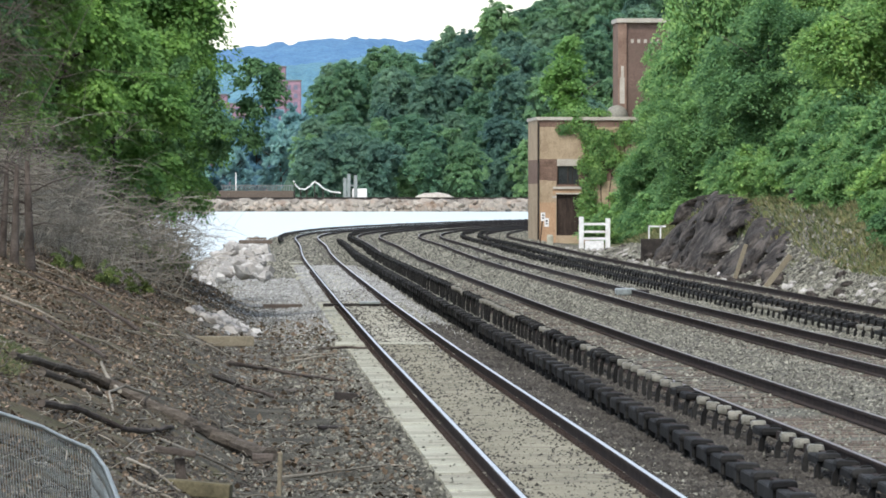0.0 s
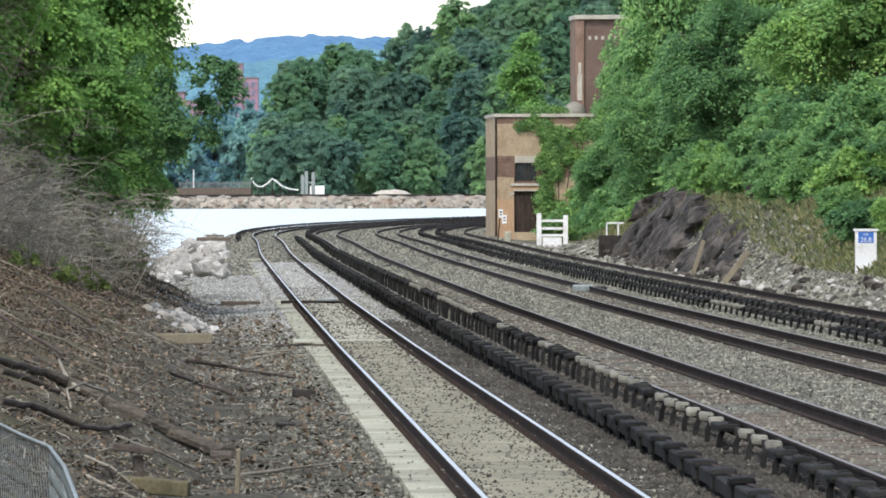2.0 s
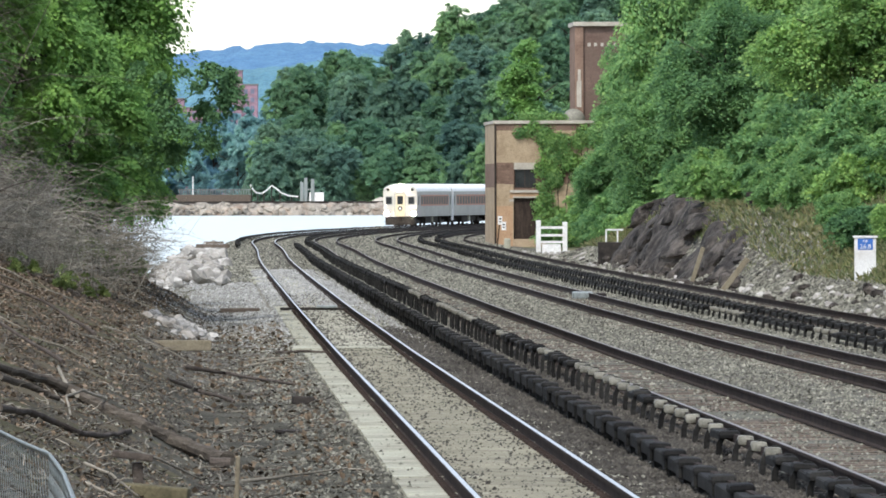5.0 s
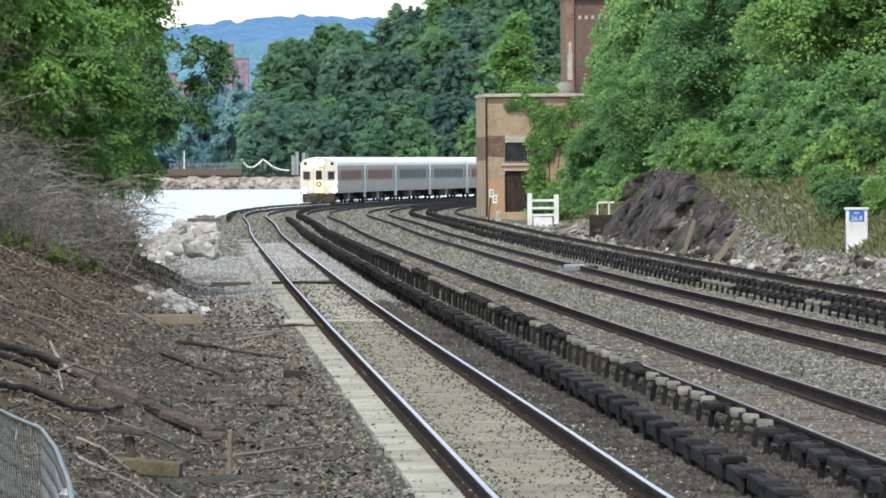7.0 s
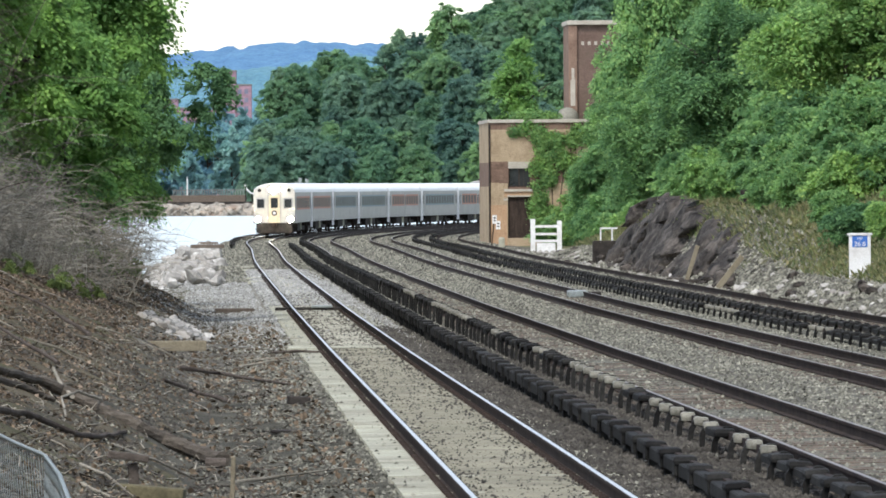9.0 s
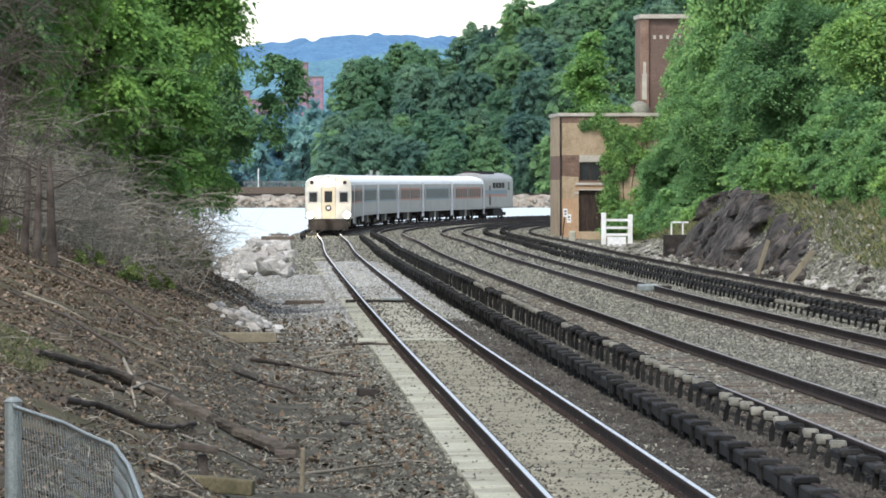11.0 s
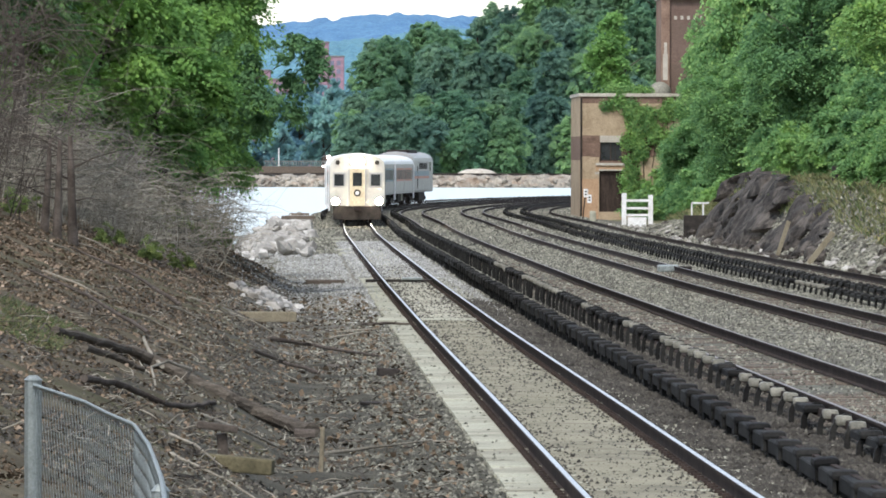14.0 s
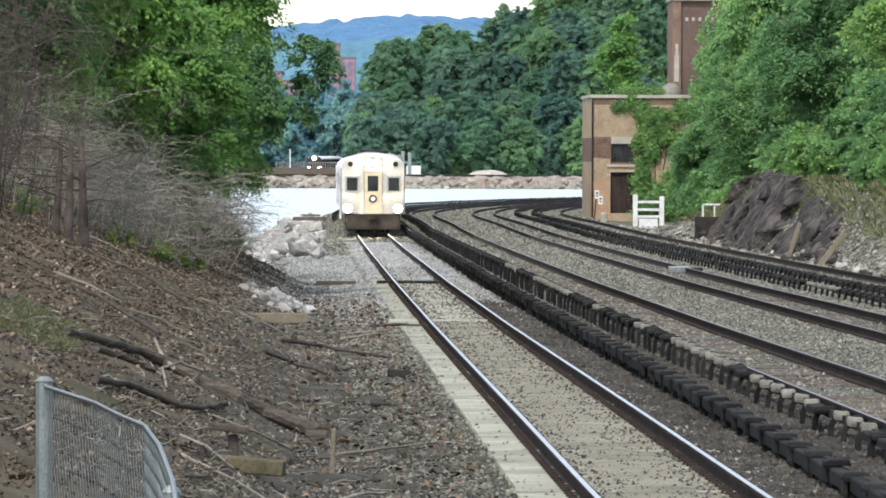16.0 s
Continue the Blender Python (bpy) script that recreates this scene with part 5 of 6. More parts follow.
def fresh_stones():
    """Newer, paler ballast along the river-side track further on."""
    n = 26000
    y = rng.uniform(165, 345, n)
    o = rng.uniform(-3.9, 1.6, n)
    keep = np.abs(np.abs(o) - 0.755) > 0.12
    keep &= ~((np.abs(o) < 1.3) & (y < 230))
    keep &= rng.random(n) < smooth(y, 160, 230) * (0.35 + 0.65 * smooth(o, -3.6, -1.5))
    y, o = y[keep], o[keep]
    n = len(y)
    x = line_x(y) + o
    z = np.where(np.abs(o) < 1.3, rail_z(y) - 0.15, ground_z(x, y) + 0.01)
    base = np.array([(1, 0, 0), (-1, 0, 0), (0, 1, 0), (0, -1, 0), (0, 0, 1)], float)
    v = (base[None] * rng.uniform(0.6, 1.4, (n, 5, 1)) + rng.normal(0, 0.2, (n, 5, 3))) * rng.uniform(0.02, 0.05, n)[:, None, None] + np.stack([x, y, z], 1)[:, None]
    f = np.array([(0, 2, 4), (2, 1, 4), (1, 3, 4), (3, 0, 4)])
    tagged(new("fresh_ballast_stones", fast_mesh("fresh_ballast_stones", v.reshape(-1, 3), (np.arange(n)[:, None, None] * 5 + f[None]).reshape(-1, 3), PALE_STONE)), "fresh pale ballast stones", "gravel", kind="stuff")


fresh_stones()


def lumps_of(name, label, n, y0, y1, o0, o1, s0, s1, mat, seed, power=1.0):
    """A spread of small angular lumps on the ground, clear of the rails."""
    g = np.random.default_rng(seed)
    y = y0 + (y1 - y0) * g.random(n) ** power
    o = g.uniform(o0, o1, n)
    keep = np.ones(n, bool)
    for t in TRACKS:
        keep &= np.abs(np.abs(o - t) - 0.755) > 0.11
    y, o = y[keep], o[keep]
    n = len(y)
    x = line_x(y) + o
    z = np.where(np.abs(o) < 1.3, rail_z(y) - 0.148, ground_z(x, y) + 0.005)
    base = np.array([(1, 0, 0), (-1, 0, 0), (0, 1, 0), (0, -1, 0), (0, 0, 1)], float)
    v = (base[None] * g.uniform(0.6, 1.4, (n, 5, 1)) + g.normal(0, 0.2, (n, 5, 3))) * (g.uniform(s0, s1, n) * (1 + (y - y0) / 300))[:, None, None] + np.stack([x, y, z], 1)[:, None]
    f = np.array([(0, 2, 4), (2, 1, 4), (1, 3, 4), (3, 0, 4)])
    tagged(new(name, fast_mesh(name, v.reshape(-1, 3), (np.arange(n)[:, None, None] * 5 + f[None]).reshape(-1, 3), mat)), label, "gravel", kind="stuff")


lumps_of("clinker", "dark oily clinker between the tracks", 36000, 58, 190, 0.9, 3.35, 0.012, 0.034, DARK_STONE, 61, 1.4)
lumps_of("mud_clods", "dark clods scattered on the dry mud", 5200, 60, 260, -0.62, 0.62, 0.01, 0.024, DARK_STONE, 62, 1.4)
lumps_of("slope_gravel", "loose grey stones on the slope by the inland track", 34000, 150, 420, 14.2, 18.2, 0.03, 0.07, STONE, 63)
lumps_of("bank_gravel", "dark grit among the leaves of the bank", 30000, 58, 230, -6.5, -2.6, 0.01, 0.03, DARK_STONE, 64, 1.5)


def far_stones():
    """Coarser lumps of ballast along the far part of the line."""
    n = 60000
    y = rng.uniform(300, 720, n)
    o = rng.uniform(-2.6, 15.5, n)
    keep = np.ones(n, bool)
    for t in TRACKS:
        keep &= np.abs(np.abs(o - t) - 0.755) > 0.12
        keep &= ~((np.abs(o - t) < 0.65) & (rng.random(n) < 0.5))
    y, o = y[keep], o[keep]
    n = len(y)
    k = np.hypot(1, line_slope(y))
    x, y2 = line_x(y) + o / k, y - o * line_slope(y) / k
    z = rail_z(y) - 0.2
    s = rng.uniform(0.03, 0.085, n)
    base = np.array([(1, 0, 0), (-1, 0, 0), (0, 1, 0), (0, -1, 0), (0, 0, 1)], float)
    v = (base[None] * rng.uniform(0.6, 1.4, (n, 5, 1)) + rng.normal(0, 0.2, (n, 5, 3))) * s[:, None, None] + np.stack([x, y2, z], 1)[:, None]
    f = np.array([(0, 2, 4), (2, 1, 4), (1, 3, 4), (3, 0, 4)])
    tagged(new("far_ballast_stones", fast_mesh("far_ballast_stones", v.reshape(-1, 3), (np.arange(n)[:, None, None] * 5 + f[None]).reshape(-1, 3), STONE)), "coarse grey ballast around the bend", "gravel", kind="stuff")


far_stones()


def litter(name, label, cat, n, y0, y1, o0, o1, size, mat, seed, lift=0.0, upright=0.0, power=1.4, fade=0.0):
    g = np.random.default_rng(seed)
    y = y0 + (y1 - y0) * g.random(n) ** power
    o = g.uniform(o0, o1, n)
    if fade:   # thin out towards the tracks
        keep = g.random(n) < np.clip((o1 - o) / fade, 0, 1) ** 1.5
        y, o = y[keep], o[keep]
        n = len(y)
    x = line_x(y) + o
    p = np.stack([x, y, ground_z(x, y) + lift], 1)
    up = np.array([0, 0, 1.0])
    t = g.normal(size=(n, 3)) * np.array([1, 1, 0.35])
    t[:, 2] = np.abs(t[:, 2]) + upright
    t /= np.linalg.norm(t, axis=1)[:, None]
    b = np.cross(t, g.normal(size=(n, 3)) * 0.6 + up)
    b /= np.linalg.norm(b, axis=1)[:, None]
    k = np.cross(b, t)
    s = size * (0.5 + g.random(n))[:, None] * (1 + (y - y0) / 250)[:, None]
    w = 0.4 if not upright else 0.06
    v = np.stack([p, p + s * (0.5 * t + w * b + 0.15 * k), p + s * t, p + s * (0.5 * t - w * b + 0.15 * k)], 1).reshape(-1, 3)
    i = np.arange(n)[:, None] * 4
    f = np.concatenate([i + np.array([[0, 1, 2]]), i + np.array([[0, 2, 3]])], 1).reshape(-1, 3)
    tagged(new(name, fast_mesh(name, v, f, mat)), label, cat, kind="stuff")


litter("dead_leaves", "brown dead leaves covering the bank", "leaves", 170000, 45, 250, -11.5, -2.6, 0.04, LEAF_DEAD, 31, fade=2.6)
litter("dry_leaves", "pale dry leaves and bits on the upper bank", "leaves", 30000, 60, 245, -11, -3.6, 0.045, DRY_LEAF, 35, 0.01, 0.0, 0.9, fade=2.0)
litter("fallen_leaves", "scattered brown leaves on the gravel edge", "leaves", 4000, 58, 200, -3.6, -1.5, 0.07, LEAF_DEAD, 32)
litter("slope_grass", "dry and green grass on the slope above the cut", "grass", 70000, 185, 420, 17.0, 24, 0.19, FOL_GRASS, 33, 0, 1.2, 1.0)
litter("ivy_patch", "low green ground cover on the bank", "plants", 3200, 82, 95, -6.9, -5.9, 0.06, FOL_GRASS, 34, 0.02, 0.3, 1.0)


def strewn_twigs(name, label, n, y0, y1, o0, o1, mat, seed):
    """Short dead twigs lying at all angles, too many to count."""
    g = np.random.default_rng(seed)
    V, F = [], []
    for _ in range(n):
        y = y0 + (y1 - y0) * g.random() ** 1.5
        x = float(line_x(y)) + g.uniform(o0, o1)
        a, l = g.uniform(0, 6.3), g.uniform(0.06, 0.34)
        p = np.array([x, y, float(ground_z(x, y)) + g.uniform(0.01, 0.06)])
        d = np.array([math.cos(a) * l, math.sin(a) * l * 4, g.normal(0, 0.05)])
        stem([p, p + d * 0.5 + g.normal(0, 0.03, 3), p + d], [0.008 * g.uniform(0.5, 1.4), 0.007, 0.003], V, F)
    tagged(new(name, fast_mesh(name, V, F, mat)), label, "twigs", kind="stuff")


# ================= twigs, logs and debris =================
def bare_shrub(label, x0, y0, spread, n, h0, h1, r, seed, mat=None):
    """A leafless shrub: a sheaf of thin forking stems."""
    g = np.random.default_rng(seed)
    V, F, V2, F2 = [], [], [], []
    for _ in range(n):
        x, y = x0 + g.normal(0, spread), y0 + g.normal(0, spread * 5)
        p = np.array([x, y, float(ground_z(x, y)) - 0.05])
        h = g.uniform(h0, h1)
        lean = g.normal(0, 0.3, 2)
        pts = [p]
        for i in range(5):
            lean = lean + g.normal(0, 0.14, 2)
            pts.append(pts[-1] + np.array([lean[0], lean[1], 1.0]) * h / 5)
        stem(pts, [r * (1 - i * 0.17) for i in range(6)], V, F)
        for _k in range(8):
            i = g.integers(1, 5)
            d = np.array([g.normal(0, 1.0), g.normal(0, 0.8), g.uniform(-0.1, 0.55)]) * min(h, 3.0) * 0.3
            a = pts[i]
            b, c = a + d * 0.4 + np.array([0, 0, 0.03 * h]), a + d * 0.75
            stem([a, b, c, a + d + np.array([0, 0, -0.07 * h])], [r * 0.6, r * 0.5, r * 0.42, r * 0.2], V2, F2)
            for q in (b, c):
                e = d * 0.35 + g.normal(0, 0.1, 3) * min(h, 3.0)
                stem([q, q + e * 0.5, q + e + np.array([0, 0, -0.03 * h])], [r * 0.4, r * 0.3, r * 0.18], V2, F2)
    t = thing("bare_shrub", label, "shrub", "brush on the bank")
    tagged(part("stem_sheaf", fast_mesh("stem_sheaf", V, F, mat or TWIG), None, t), kind="stuff")
    tagged(part("twig_mass", fast_mesh("twig_mass", V2, F2, mat or TWIG), None, t), kind="stuff")


def brush(label, count, y0, y1, o0, o1, n, h0, h1, r, seed, mat=None, spread=0.5):
    g = np.random.default_rng(seed)
    for k in range(count):
        y = g.uniform(y0, y1)
        bare_shrub(label, float(line_x(y)) + g.uniform(o0, o1), y, spread, n, h0, h1, r, seed * 100 + k, mat)


brush("leafless grey-brown shrub on the river bank", 30, 150, 235, -13.5, -7.4, 18, 1.3, 3.2, 0.013, 51)
brush("bare grey shrub leaning over the bank", 10, 120, 160, -12.5, -9.2, 18, 2.0, 4.4, 0.011, 52, BARK)
brush("thin grey-brown brush under the oaks", 14, 180, 232, -10.2, -7.2, 26, 0.9, 2.6, 0.012, 55, PALE_TWIG)
brush("pale grey leafless bush at the foot of the trees", 12, 164, 186, -9.0, -5.6, 16, 1.0, 2.3, 0.012, 57, PALE_TWIG, 0.4)
brush("tall bare grey shrub before the oaks", 9, 168, 215, -10.4, -7.6, 18, 1.5, 3.3, 0.012, 56, PALE_TWIG)
brush("leafless sapling at the water's edge", 13, 236, 262, -8.9, -5.2, 14, 1.1, 2.6, 0.014, 53, None, 0.35)
brush("dead brown thorny tree at the edge of the wood", 13, 112, 150, -12.8, -9.4, 18, 4.0, 8.5, 0.013, 54, BARK)


def bare_trunk(x, y, h, r, lean):
    """A straight grey trunk with the stubs of broken branches."""
    t = thing("tree_trunk", "short broken grey-brown trunk in the thicket", "tree", "trunks in the thicket", at=stand(x, y))
    bm = bmesh.new()
    pipe(bm, [(0, 0, -0.4), (0, 0, 0.1), (lean * 0.3, 0, h * 0.3), (lean * 0.7, 0, h * 0.65), (lean, 0, h)], [r * 1.7, r * 1.25, r, r * 0.85, r * 0.5], 12)
    part("trunk", bm, BARK, t, soft=True)
    g = random.Random(int(h * 100 + x * 10))
    for k in range(6):
        z = h * (0.4 + 0.1 * k)
        d = Vector((g.choice((-1, 1)) * g.uniform(0.3, 1.0), g.uniform(-0.5, 0.3), g.uniform(-0.1, 0.5)))
        bm = bmesh.new()
        pipe(bm, [Vector((lean * z / h, 0, z)), Vector((lean * z / h, 0, z)) + d * 0.5, Vector((lean * z / h, 0, z - 0.1)) + d], [r * 0.25, r * 0.16, r * 0.06], 6)
        part("branch", bm, BARK, t)


for x, y, h, r, lean in ((-8.15, 145, 1.9, 0.075, 0.05), (-7.9, 146, 2.1, 0.085, -0.06), (-8.5, 147, 1.8, 0.07, 0.1)):
    bare_trunk(x, y, h, r, lean)


strewn_twigs("strewn_twigs", "pale dead twigs strewn over leaves and gravel", 1700, 60, 200, -7.5, -1.6, TWIG, 81)
strewn_twigs("dark_twigs", "dark wet twigs strewn over leaves and gravel", 900, 60, 200, -7.5, -1.6, BARK, 82)


def log_of(label, pts, r0, r1, name="fallen_log", mat=None):
    """A rough log or branch lying along the points (x, y, height over the ground)."""
    t = thing(name, label, "log")
    bm = bmesh.new()
    ps = [Vector((x, y, float(ground_z(x, y)) + h)) for x, y, h in pts]
    fine = []
    for a, b in zip(ps, ps[1:]):
        for k in range(4):
            q = a.lerp(b, k / 4)
            fine.append(q + Vector((noise.noise(q * 3) * r0 * 0.6, 0, noise.noise(q * 3 + Vector((5, 0, 0))) * r0 * 0.6)))
    fine.append(ps[-1])
    pipe(bm, fine, [(r0 + (r1 - r0) * i / len(fine)) * (1 + 0.18 * noise.noise(q * 7)) for i, q in enumerate(fine)], 9)
    part("trunk", bm, mat or BARK, t)
    return t


log_of("long weathered fallen log on the bank", [(-4.3, 92.6, 0.1), (-3.9, 92.2, 0.1), (-3.5, 91.9, 0.08), (-3.1, 91.6, 0.07), (-2.8, 91.8, 0.08), (-2.5, 91.6, 0.12), (-2.05, 90.4, 0.1)], 0.07, 0.1, mat=LOG)
log_of("split grey log higher on the bank", [(-5.0, 88.6, 0.08), (-4.6, 90.4, 0.1), (-4.3, 92, 0.12), (-4.05, 92.3, 0.1)], 0.05, 0.065, mat=LOG)
log_of("rotten grey limb beside the log", [(-4.6, 87.4, 0.06), (-4.3, 88.4, 0.08), (-3.98, 88.8, 0.06)], 0.05, 0.03, mat=LOG)
log_of("crooked dark fallen branch", [(-4.05, 77, 0.1), (-3.86, 79.4, 0.1), (-3.65, 80.3, 0.08), (-3.42, 80.6, 0.06), (-3.22, 83, 0.06), (-3.12, 88, 0.06)], 0.04, 0.025)
log_of("thin forked branch on leaves", [(-4.22, 94, 0.28), (-4.05, 92.8, 0.12), (-3.88, 91.6, 0.1)], 0.02, 0.03, mat=TWIG)
log_of("pale bent stick across the log", [(-3.7, 85.6, 0.04), (-3.9, 89, 0.12), (-3.8, 91.2, 0.2), (-3.55, 92, 0.2)], 0.012, 0.02, mat=TWIG)
log_of("dark rotten stump end by the log", [(-2.25, 89.6, 0.06), (-2.0, 89.6, 0.08)], 0.085, 0.06)
log_of("long thin branch on the gravel", [(-3.95, 139.5, 0.05), (-3.2, 140.5, 0.08), (-2.5, 136, 0.06), (-1.8, 130, 0.04)], 0.04, 0.02)
log_of("dark stick on the gravel", [(-3.75, 123, 0.05), (-3.3, 124.5, 0.08), (-2.64, 120.8, 0.05)], 0.03, 0.035)
log_of("thin stick on the gravel", [(-2.6, 160, 0.04), (-1.9, 158, 0.08), (-1.2, 157, 0.05)], 0.035, 0.02)
log_of("slim dead branch low on the bank", [(-4.6, 104, 0.1), (-5.6, 108, 0.14), (-6.6, 110, 0.1)], 0.03, 0.015)
log_of("dead branch among the leaves", [(-5.2, 130, 0.1), (-6.2, 134, 0.2), (-7.4, 136, 0.16)], 0.035, 0.015)
g2 = random.Random(3)
for i in range(26):
    y, o = g2.uniform(64, 190), g2.uniform(-8, -2.2)
    x = float(line_x(y)) + o
    a, l = g2.uniform(-0.9, 0.9), g2.uniform(0.4, 1.3)
    log_of("short dead stick on the ground", [(x, y, 0.03), (x + l * 0.5, y + a, 0.07), (x + l, y + a * 2.2, 0.04)], g2.uniform(0.012, 0.03), 0.008, "stick", TWIG)


def timber(name, label, x, y, dims, mat, turn=0.0, rx=0.0, ry=0.0, dz=0.0, cat="timber"):
    t = thing(name, label, cat, at=Matrix.Translation((x, y, float(ground_z(x, y)) + dz)) @ Euler((radians(rx), radians(ry), radians(turn))).to_matrix().to_4x4())
    boxes("beam", mat, t, (-dims[0] / 2, -dims[1] / 2, 0, dims[0] / 2, dims[1] / 2, dims[2]), bevel=0.02)
    return t


timber("timber_beam", "grey squared timber lying on the gravel", -4.5, 149, (1.62, 0.34, 0.2), PALE_TIMBER, 2)
timber("dark_plank", "dark plank lying beside the track", -4.75, 226, (1.15, 0.5, 0.16), TIMBER, 3)
timber("broken_tie_end", "short blackened end of a broken tie", -1.5, 117.5, (0.34, 0.25, 0.13), UNDERFRAME, 8, 0, 4)
timber("broken_board", "flat blackened board on the gravel", -1.45, 103.3, (0.4, 0.4, 0.05), UNDERFRAME, 20)
timber("old_crate", "weathered wooden box half buried in leaves", -2.42, 73, (0.78, 0.3, 0.15), OLD_TIMBER, -4, 0, 5)
timber("stump_post", "short broken wooden post", -2.52, 73.5, (0.1, 0.1, 0.3), BARK, 8, 3, -4, 0.0)
timber("cross_piece", "short dark wooden cross-piece on the post", -2.58, 73.4, (0.4, 0.09, 0.07), BARK, 4, 0, 8, 0.29)
timber("survey_stake", "short weathered wooden stake", -1.7, 79, (0.05, 0.05, 0.5), PALE_TIMBER, 0, 0, 2)
timber("leaning_post", "pale wooden post leaning on the rock face", float(line_x(272)) + 14.9, 272, (0.2, 0.2, 1.7), PALE_TIMBER, 0, 0, 38, -0.1)
timber("leaning_post", "pale wooden post leaning on the rock face", float(line_x(290)) + 15.0, 290, (0.16, 0.16, 1.7), PALE_TIMBER, 0, 0, 18, -0.1)
timber("dark_stub_post", "dark square post standing above the rock", float(line_x(300)) + 18.0, 300, (0.26, 0.26, 0.9), UNDERFRAME, 0, 0, 0, -0.2)
timber("timber_deck", "dark timber platform on the shore rocks", -10.6, 432, (1.9, 1.2, 0.2), TIMBER, 0, 0, 0, 0.55)
timber("short_timber", "short dark timber lying on the platform", -10.5, 432, (1.0, 0.5, 0.12), TIMBER, 0, 0, 0, 0.78)


def track_fittings():
    p = on_line(222, 0.0, -0.13)
    t = thing("track_crossbar", "dark bar with a grey box across the rails", "track equipment", at=Matrix.Translation(p))
    boxes("bar", UNDERFRAME, t, (-1.2, -0.5, -0.02, 0.9, 0.3, 0.06))
    boxes("box", GALVANISED, t, (-0.15, -0.6, 0.05, 0.45, 0.2, 0.12), bevel=0.02)
    p = on_line(250, 9.0, -0.1)
    t = thing("impedance_box", "pale grey metal box between the rails", "track equipment", at=Matrix.Translation(p))
    boxes("case", GALVANISED, t, (-0.35, -1.0, -0.1, 0.3, 1.0, 0.12), bevel=0.04)
    boxes("cable_box", UNDERFRAME, t, (0.32, -0.6, -0.1, 0.75, 0.6, 0.08), bevel=0.03)
    for y in (163, 300, 312, 345, 360):
        p = on_line(y, 0.0, -0.13)
        t = thing("concrete_pad", "pale concrete slab end across the track bed", "slab", at=Matrix.Translation(p))
        boxes("slab", CONCRETE, t, (-1.5, -1.6, -0.1, -0.86, 1.6, 0.0), *(((-0.62, -1.0, -0.1, 0.6, 1.0, 0.004),) if y < 200 else ()))
    x, y = float(line_x(366)) + 16.0, 366
    t = thing("equipment_crate", "black lineside box with a white frame on it", "box", at=Matrix.Translation((x, y, float(ground_z(x, y)) + 0.2)))
    boxes("case", UNDERFRAME, t, (-0.6, 0, -0.4, 0.6, 0.8, 0.75), bevel=0.04)
    for a in (-0.25, 0.3):
        boxes("frame_post", WHITE_PAINT, t, (a, 0.1, 0.75, a + 0.07, 0.17, 1.35))
    boxes("frame_bar", WHITE_PAINT, t, (-0.25, 0.1, 1.3, 0.6, 0.17, 1.38))


track_fittings()


def fence():
    """A bowed chain-link fence on the bank, between a tall post and a nearer one."""
    f = thing("chain_link_fence", "bowed galvanised chain-link fence on the bank", "fence")
    path = [(-2.87, 48.4), (-2.36, 45), (-2.13, 43), (-1.9, 41.2), (-1.7, 38.4), (-1.46, 34.3), (-1.2, 29)]
    top = 2.37
    P = []
    for a, b in zip(path, path[1:]):
        for k in range(10):
            P.append((a[0] + (b[0] - a[0]) * k / 10, a[1] + (b[1] - a[1]) * k / 10))
    P.append(path[-1])
    L = np.concatenate([[0], np.cumsum([math.hypot(b[0] - a[0], b[1] - a[1]) for a, b in zip(P, P[1:])])])
    px, py = np.array(P).T
    at = lambda s: (float(np.interp(s, L, px)), float(np.interp(s, L, py)))
    V, F = [], []
    ss = np.linspace(0, L[-1], 60)
    stem([np.array([*at(s), top]) for s in ss], [0.016] * len(ss), V, F)
    part("top_rail", fast_mesh("top_rail", V, F, GALVANISED), None, f)
    V, F = [], []
    step, H = 0.19, 1.3
    s = -H
    while s < L[-1] + H:
        for sg in (1, -1):
            pts = []
            for k in range(14):
                u = s + sg * (H * k / 13)
                if 0 <= u <= L[-1]:
                    pts.append(np.array([*at(u), top - H * k / 13]))
            if len(pts) > 1:
                stem(pts, [0.0018] * len(pts), V, F)
        s += step
    part("wire_mesh", fast_mesh("wire_mesh", V, F, GALVANISED), None, f, "diagonal galvanised wire")
    for (x, y), r, h in ((path[0], 0.055, 0.03), (path[5], 0.04, -0.06)):
        bm = bmesh.new()
        tube(bm, (x, y, float(ground_z(x, y)) - 0.3), (x, y, top + h), r)
        p = part("post", bm, GALVANISED, f)
        bm = bmesh.new()
        tube(bm, (x, y, top + h), (x, y, top + h + 0.03), r * 1.15, r * 0.5)
        part("post_cap", bm, GALVANISED, p)


fence()


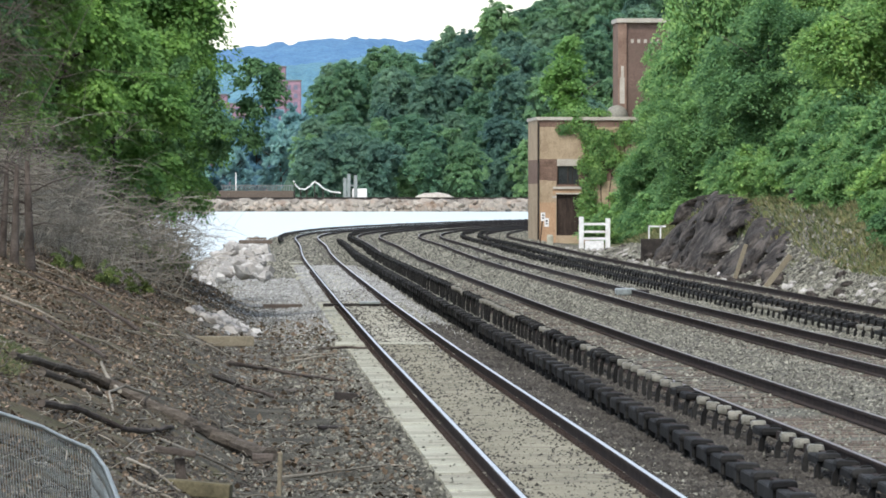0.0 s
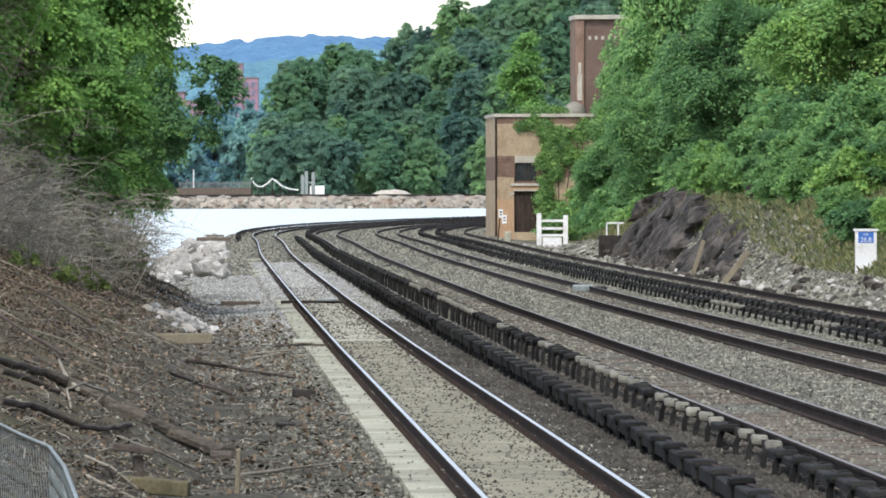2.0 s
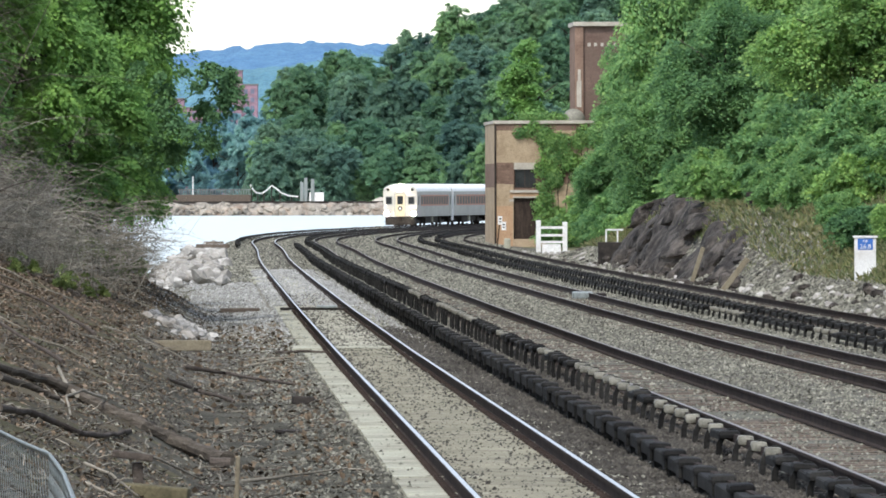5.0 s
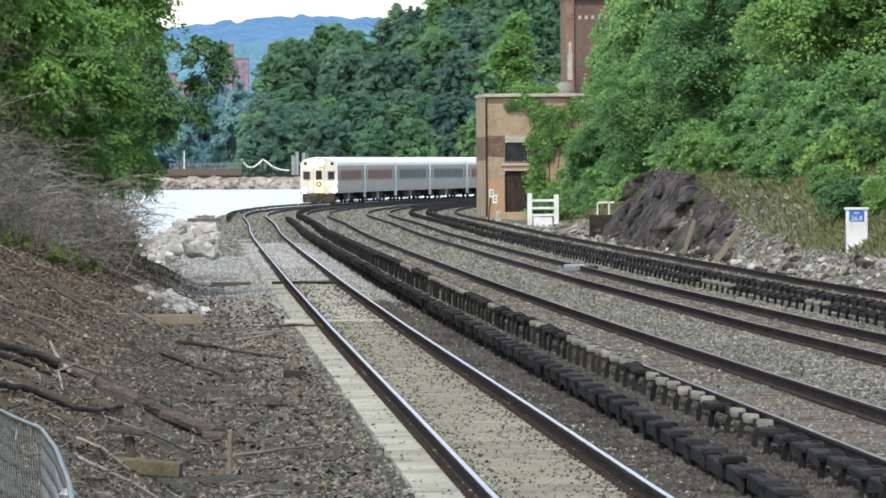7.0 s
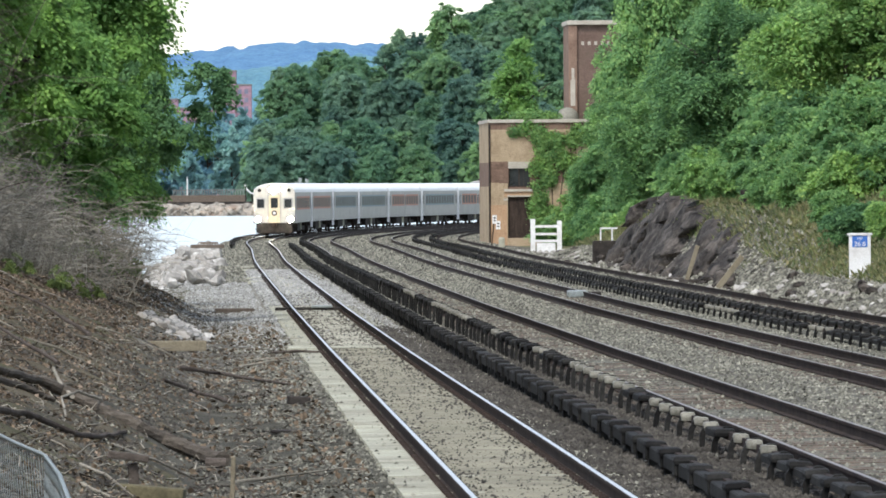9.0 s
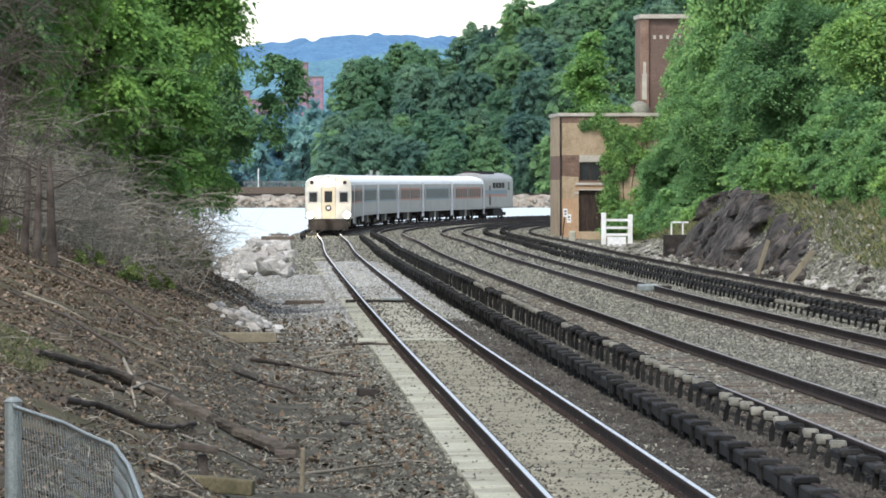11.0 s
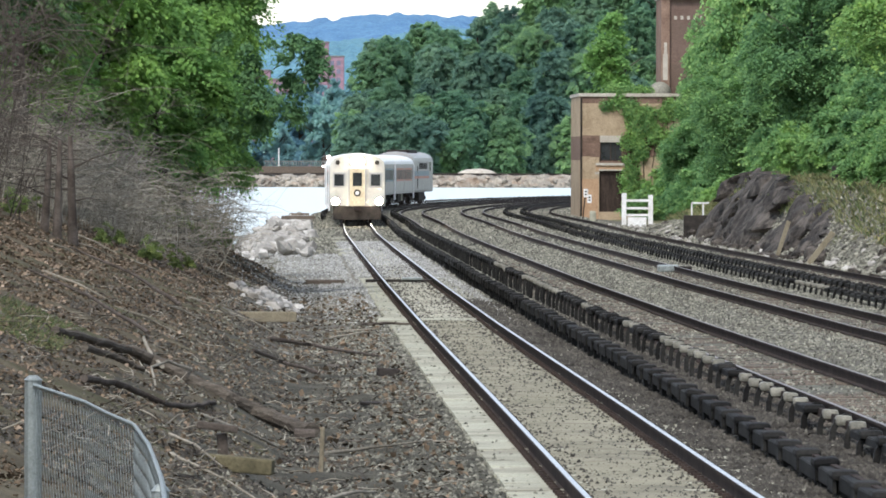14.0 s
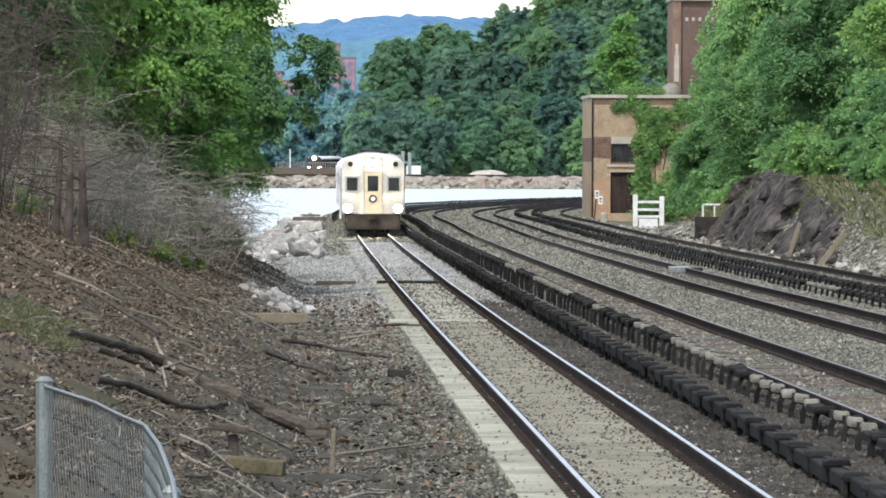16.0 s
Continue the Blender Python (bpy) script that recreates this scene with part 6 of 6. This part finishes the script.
# ================= across the river =================
def far_works():
    t = thing("apartment_block", "hazy red-brown brick apartment block beyond the river", "building", at=Matrix.Translation((-101, 3000, 0)))
    for name, x0, x1, top, label in (("wing", -8, 16, 39, "brick wing with balconies"), ("wing", 16, 35, 35.5, "lower brick middle wing"),
                                     ("tower", 35, 39, 50, "narrow brick stair tower"), ("wing", 39, 45, 44.5, "tall brick end wing")):
        w = boxes(name, APT, t, (x0, 0 if name == "wing" else -1.5, -5, x1, 14, top), label=label)
        boxes("parapet", HAZY_STONE, w, (x0 - 0.2, -0.3 if name == "wing" else -1.8, top, x1 + 0.2, 14, top + 0.5))
        if name == "tower":
            continue
        for f in range(11):
            z = top - 3.4 - f * 3.3
            for i in range(int((x1 - x0) / 2.6)):
                a = x0 + 0.7 + i * 2.6
                if i % 5 in (2, 3) and x1 < 40:
                    boxes("balcony", STONE_TRIM, t, (a - 0.5, -1.2, z - 0.7, a + 2.2, 0, z + 0.35))
                boxes("window", DARK_GLASS_FAR, t, (a, -0.15, z, a + 1.5, 0.05, z + 1.8))
    k = 1500 / 13500
    X = lambda px: (px - 784) * k
    Z = lambda py: EYE_Z + (327 - py) * k
    c = thing("swagged_pipe", "white sagging pipe carried on posts over the causeway", "pipe", at=Matrix.Translation((0, 1512, 0)))
    nodes = [(517, 320), (521, 328), (528, 335), (538, 336), (547, 330), (555, 322), (562, 326), (572, 335), (585, 340), (602, 342)]
    V, F = [], []
    pts = [np.array([X(a), 0.0, Z(b)]) for a, b in nodes]
    stem(pts, [0.17] * len(pts), V, F)
    part("pipe", fast_mesh("pipe", V, F, WHITE_PAINT), None, c)
    for a, b in ((519, 322), (530, 337), (541, 336), (555, 322), (570, 335), (590, 341)):
        boxes("post", UNDERFRAME, c, (X(a) - 0.12, -0.1, 0.8, X(a) + 0.12, 0.1, Z(b)))
    m = thing("pump_house", "grey machinery hut with two stacks by the water", "building", at=Matrix.Translation((0, 1512, 0)))
    boxes("hut", WHITE_PAINT, m, (X(622), 0, 0.8, X(648), 2.5, Z(334)), bevel=0.05)
    for a, b in ((606, 315), (613, 308), (625, 310)):
        boxes("stack", GALVANISED, m, (X(a), -0.3, 0.8, X(a + 6), 0.3, Z(b)), bevel=0.05)
    boxes("brace", GALVANISED, m, (X(606), -0.2, Z(330), X(632), 0.2, Z(327)))
    p = thing("bridge_deck", "pale low bridge with a railing beyond the causeway", "bridge", at=Matrix.Translation((0, 1520, 0)))
    boxes("deck", TIMBER, p, (X(330), -2, 0.6, X(516), 3, Z(338)))
    for i in range(28):
        a = 388 + i * 4.6
        boxes("post", HAZY_STONE, p, (X(a), 0, Z(338), X(a) + 0.16, 0.2, Z(329)))
    boxes("rail", HAZY_STONE, p, (X(386), 0, Z(329.5), X(516), 0.2, Z(328)))
    l = thing("lamp_pole", "thin white pole on the bridge", "pole", at=Matrix.Translation((X(413), 1519, 0)))
    bm = bmesh.new()
    tube(bm, (0, 0, 0.9), (0, 0, Z(305)), 0.16, 0.1)
    part("pole", bm, WHITE_PAINT, l)
    s = thing("far_track", "dark rails and boards along the causeway", "track")
    boxes("bed", UNDERFRAME, s, (-70, 1503, 0.9, 40, 1504, 1.3))
    d = thing("pale_mound", "low pale mound beside the causeway", "mound", at=Matrix.Translation((X(768), 1530, 0.3)))
    bm = bmesh.new()
    bmesh.ops.create_icosphere(bm, subdivisions=3, radius=1.0)
    for v in bm.verts:
        q = 1 + 0.12 * noise.noise(v.co * 3)
        v.co = Vector((v.co.x * 4.6 * q, v.co.y * 3, v.co.z * 1.9 * q))
    part("mound", bm, STONE_TRIM, d, soft=True)


# brick and glass paled towards purple: haze painted into both colours
APT = surface("hazy_red_brick", (0.2805, 0.1815, 0.23), (0.341, 0.2255, 0.276), 0.1, 0.6, 0.95, bump=0.0)
DARK_GLASS_FAR = surface("hazy_window_glass", (0.12, 0.13, 0.19), (0.17, 0.18, 0.25), 0.3, 3, 0.4)
far_works()


# ================= the far line, placed to fit the camera's view ====
def far_x(t, y):
    # offsets chosen so the train stays hidden from the camera before 14 s
    return float(np.interp(t, [14, 14.5, 15, 15.5, 16], [-34.5, -35.9, -36.9, -38.0, -39.0])) if t >= 14 else -0.0207 * y + float(np.interp(t, [10, 12, 14], [16.0, 8.0, 0.17]))


def far_bank():
    """The low earth bank that carries the far line."""
    V = []
    for k in range(-10, 40):
        t = k * 0.5
        y = 1627 - 24.0 * (t - 16.0)
        x = far_x(t, y)
        for dx, z in ((-8, -4.0), (-2.6, 1.09), (2.6, 1.09), (8, -4.0)):
            V.append((x + dx, y, z))
    F = [(k * 4 + i, k * 4 + i + 1, k * 4 + i + 5, k * 4 + i + 4) for k in range(49) for i in range(3)]
    return tagged(new("embankment", mesh_of("embankment", V, F, LITTER)), "low earth embankment under the far line", "embankment", kind="structure")


far_bank()


# ================= what moves =================
def motions():
    nose = arc_of(720)
    times = [i * 0.5 for i in range(33)]
    length = [CAR] * 7 + [21.0]
    for i, c in enumerate(train_cars + [loco]):
        rows = []
        for t in times:
            s = nose - SPEED * (t - 4.0) - 8.0 * math.sin(math.pi * (t - 4.0) / 12.0) * (t > 4.0) + GAP * i
            a, b = place_at(s + 3.9), place_at(s + length[i] - 3.9)
            d = b - a
            yaw = math.degrees(math.atan2(-d.x, d.y))
            p = a - d.normalized() * 3.9
            rows.append((t, pose(p.x, p.y, p.z, math.degrees(math.atan2(d.z, math.hypot(d.x, d.y))), 0, yaw)))
        walk(c, rows)
    rows = []
    for t in times:   # path fitted to the camera's view: out of sight until about 14 s
        y = 1627 - 24.0 * (t - 16.0)
        x = far_x(t, y)
        rows.append((t, pose(x, y, 1.0, 0, 0, float(np.interp(t, [12.5, 14.5], [1.2, -4.5])))))
    walk(second, rows)


motions()
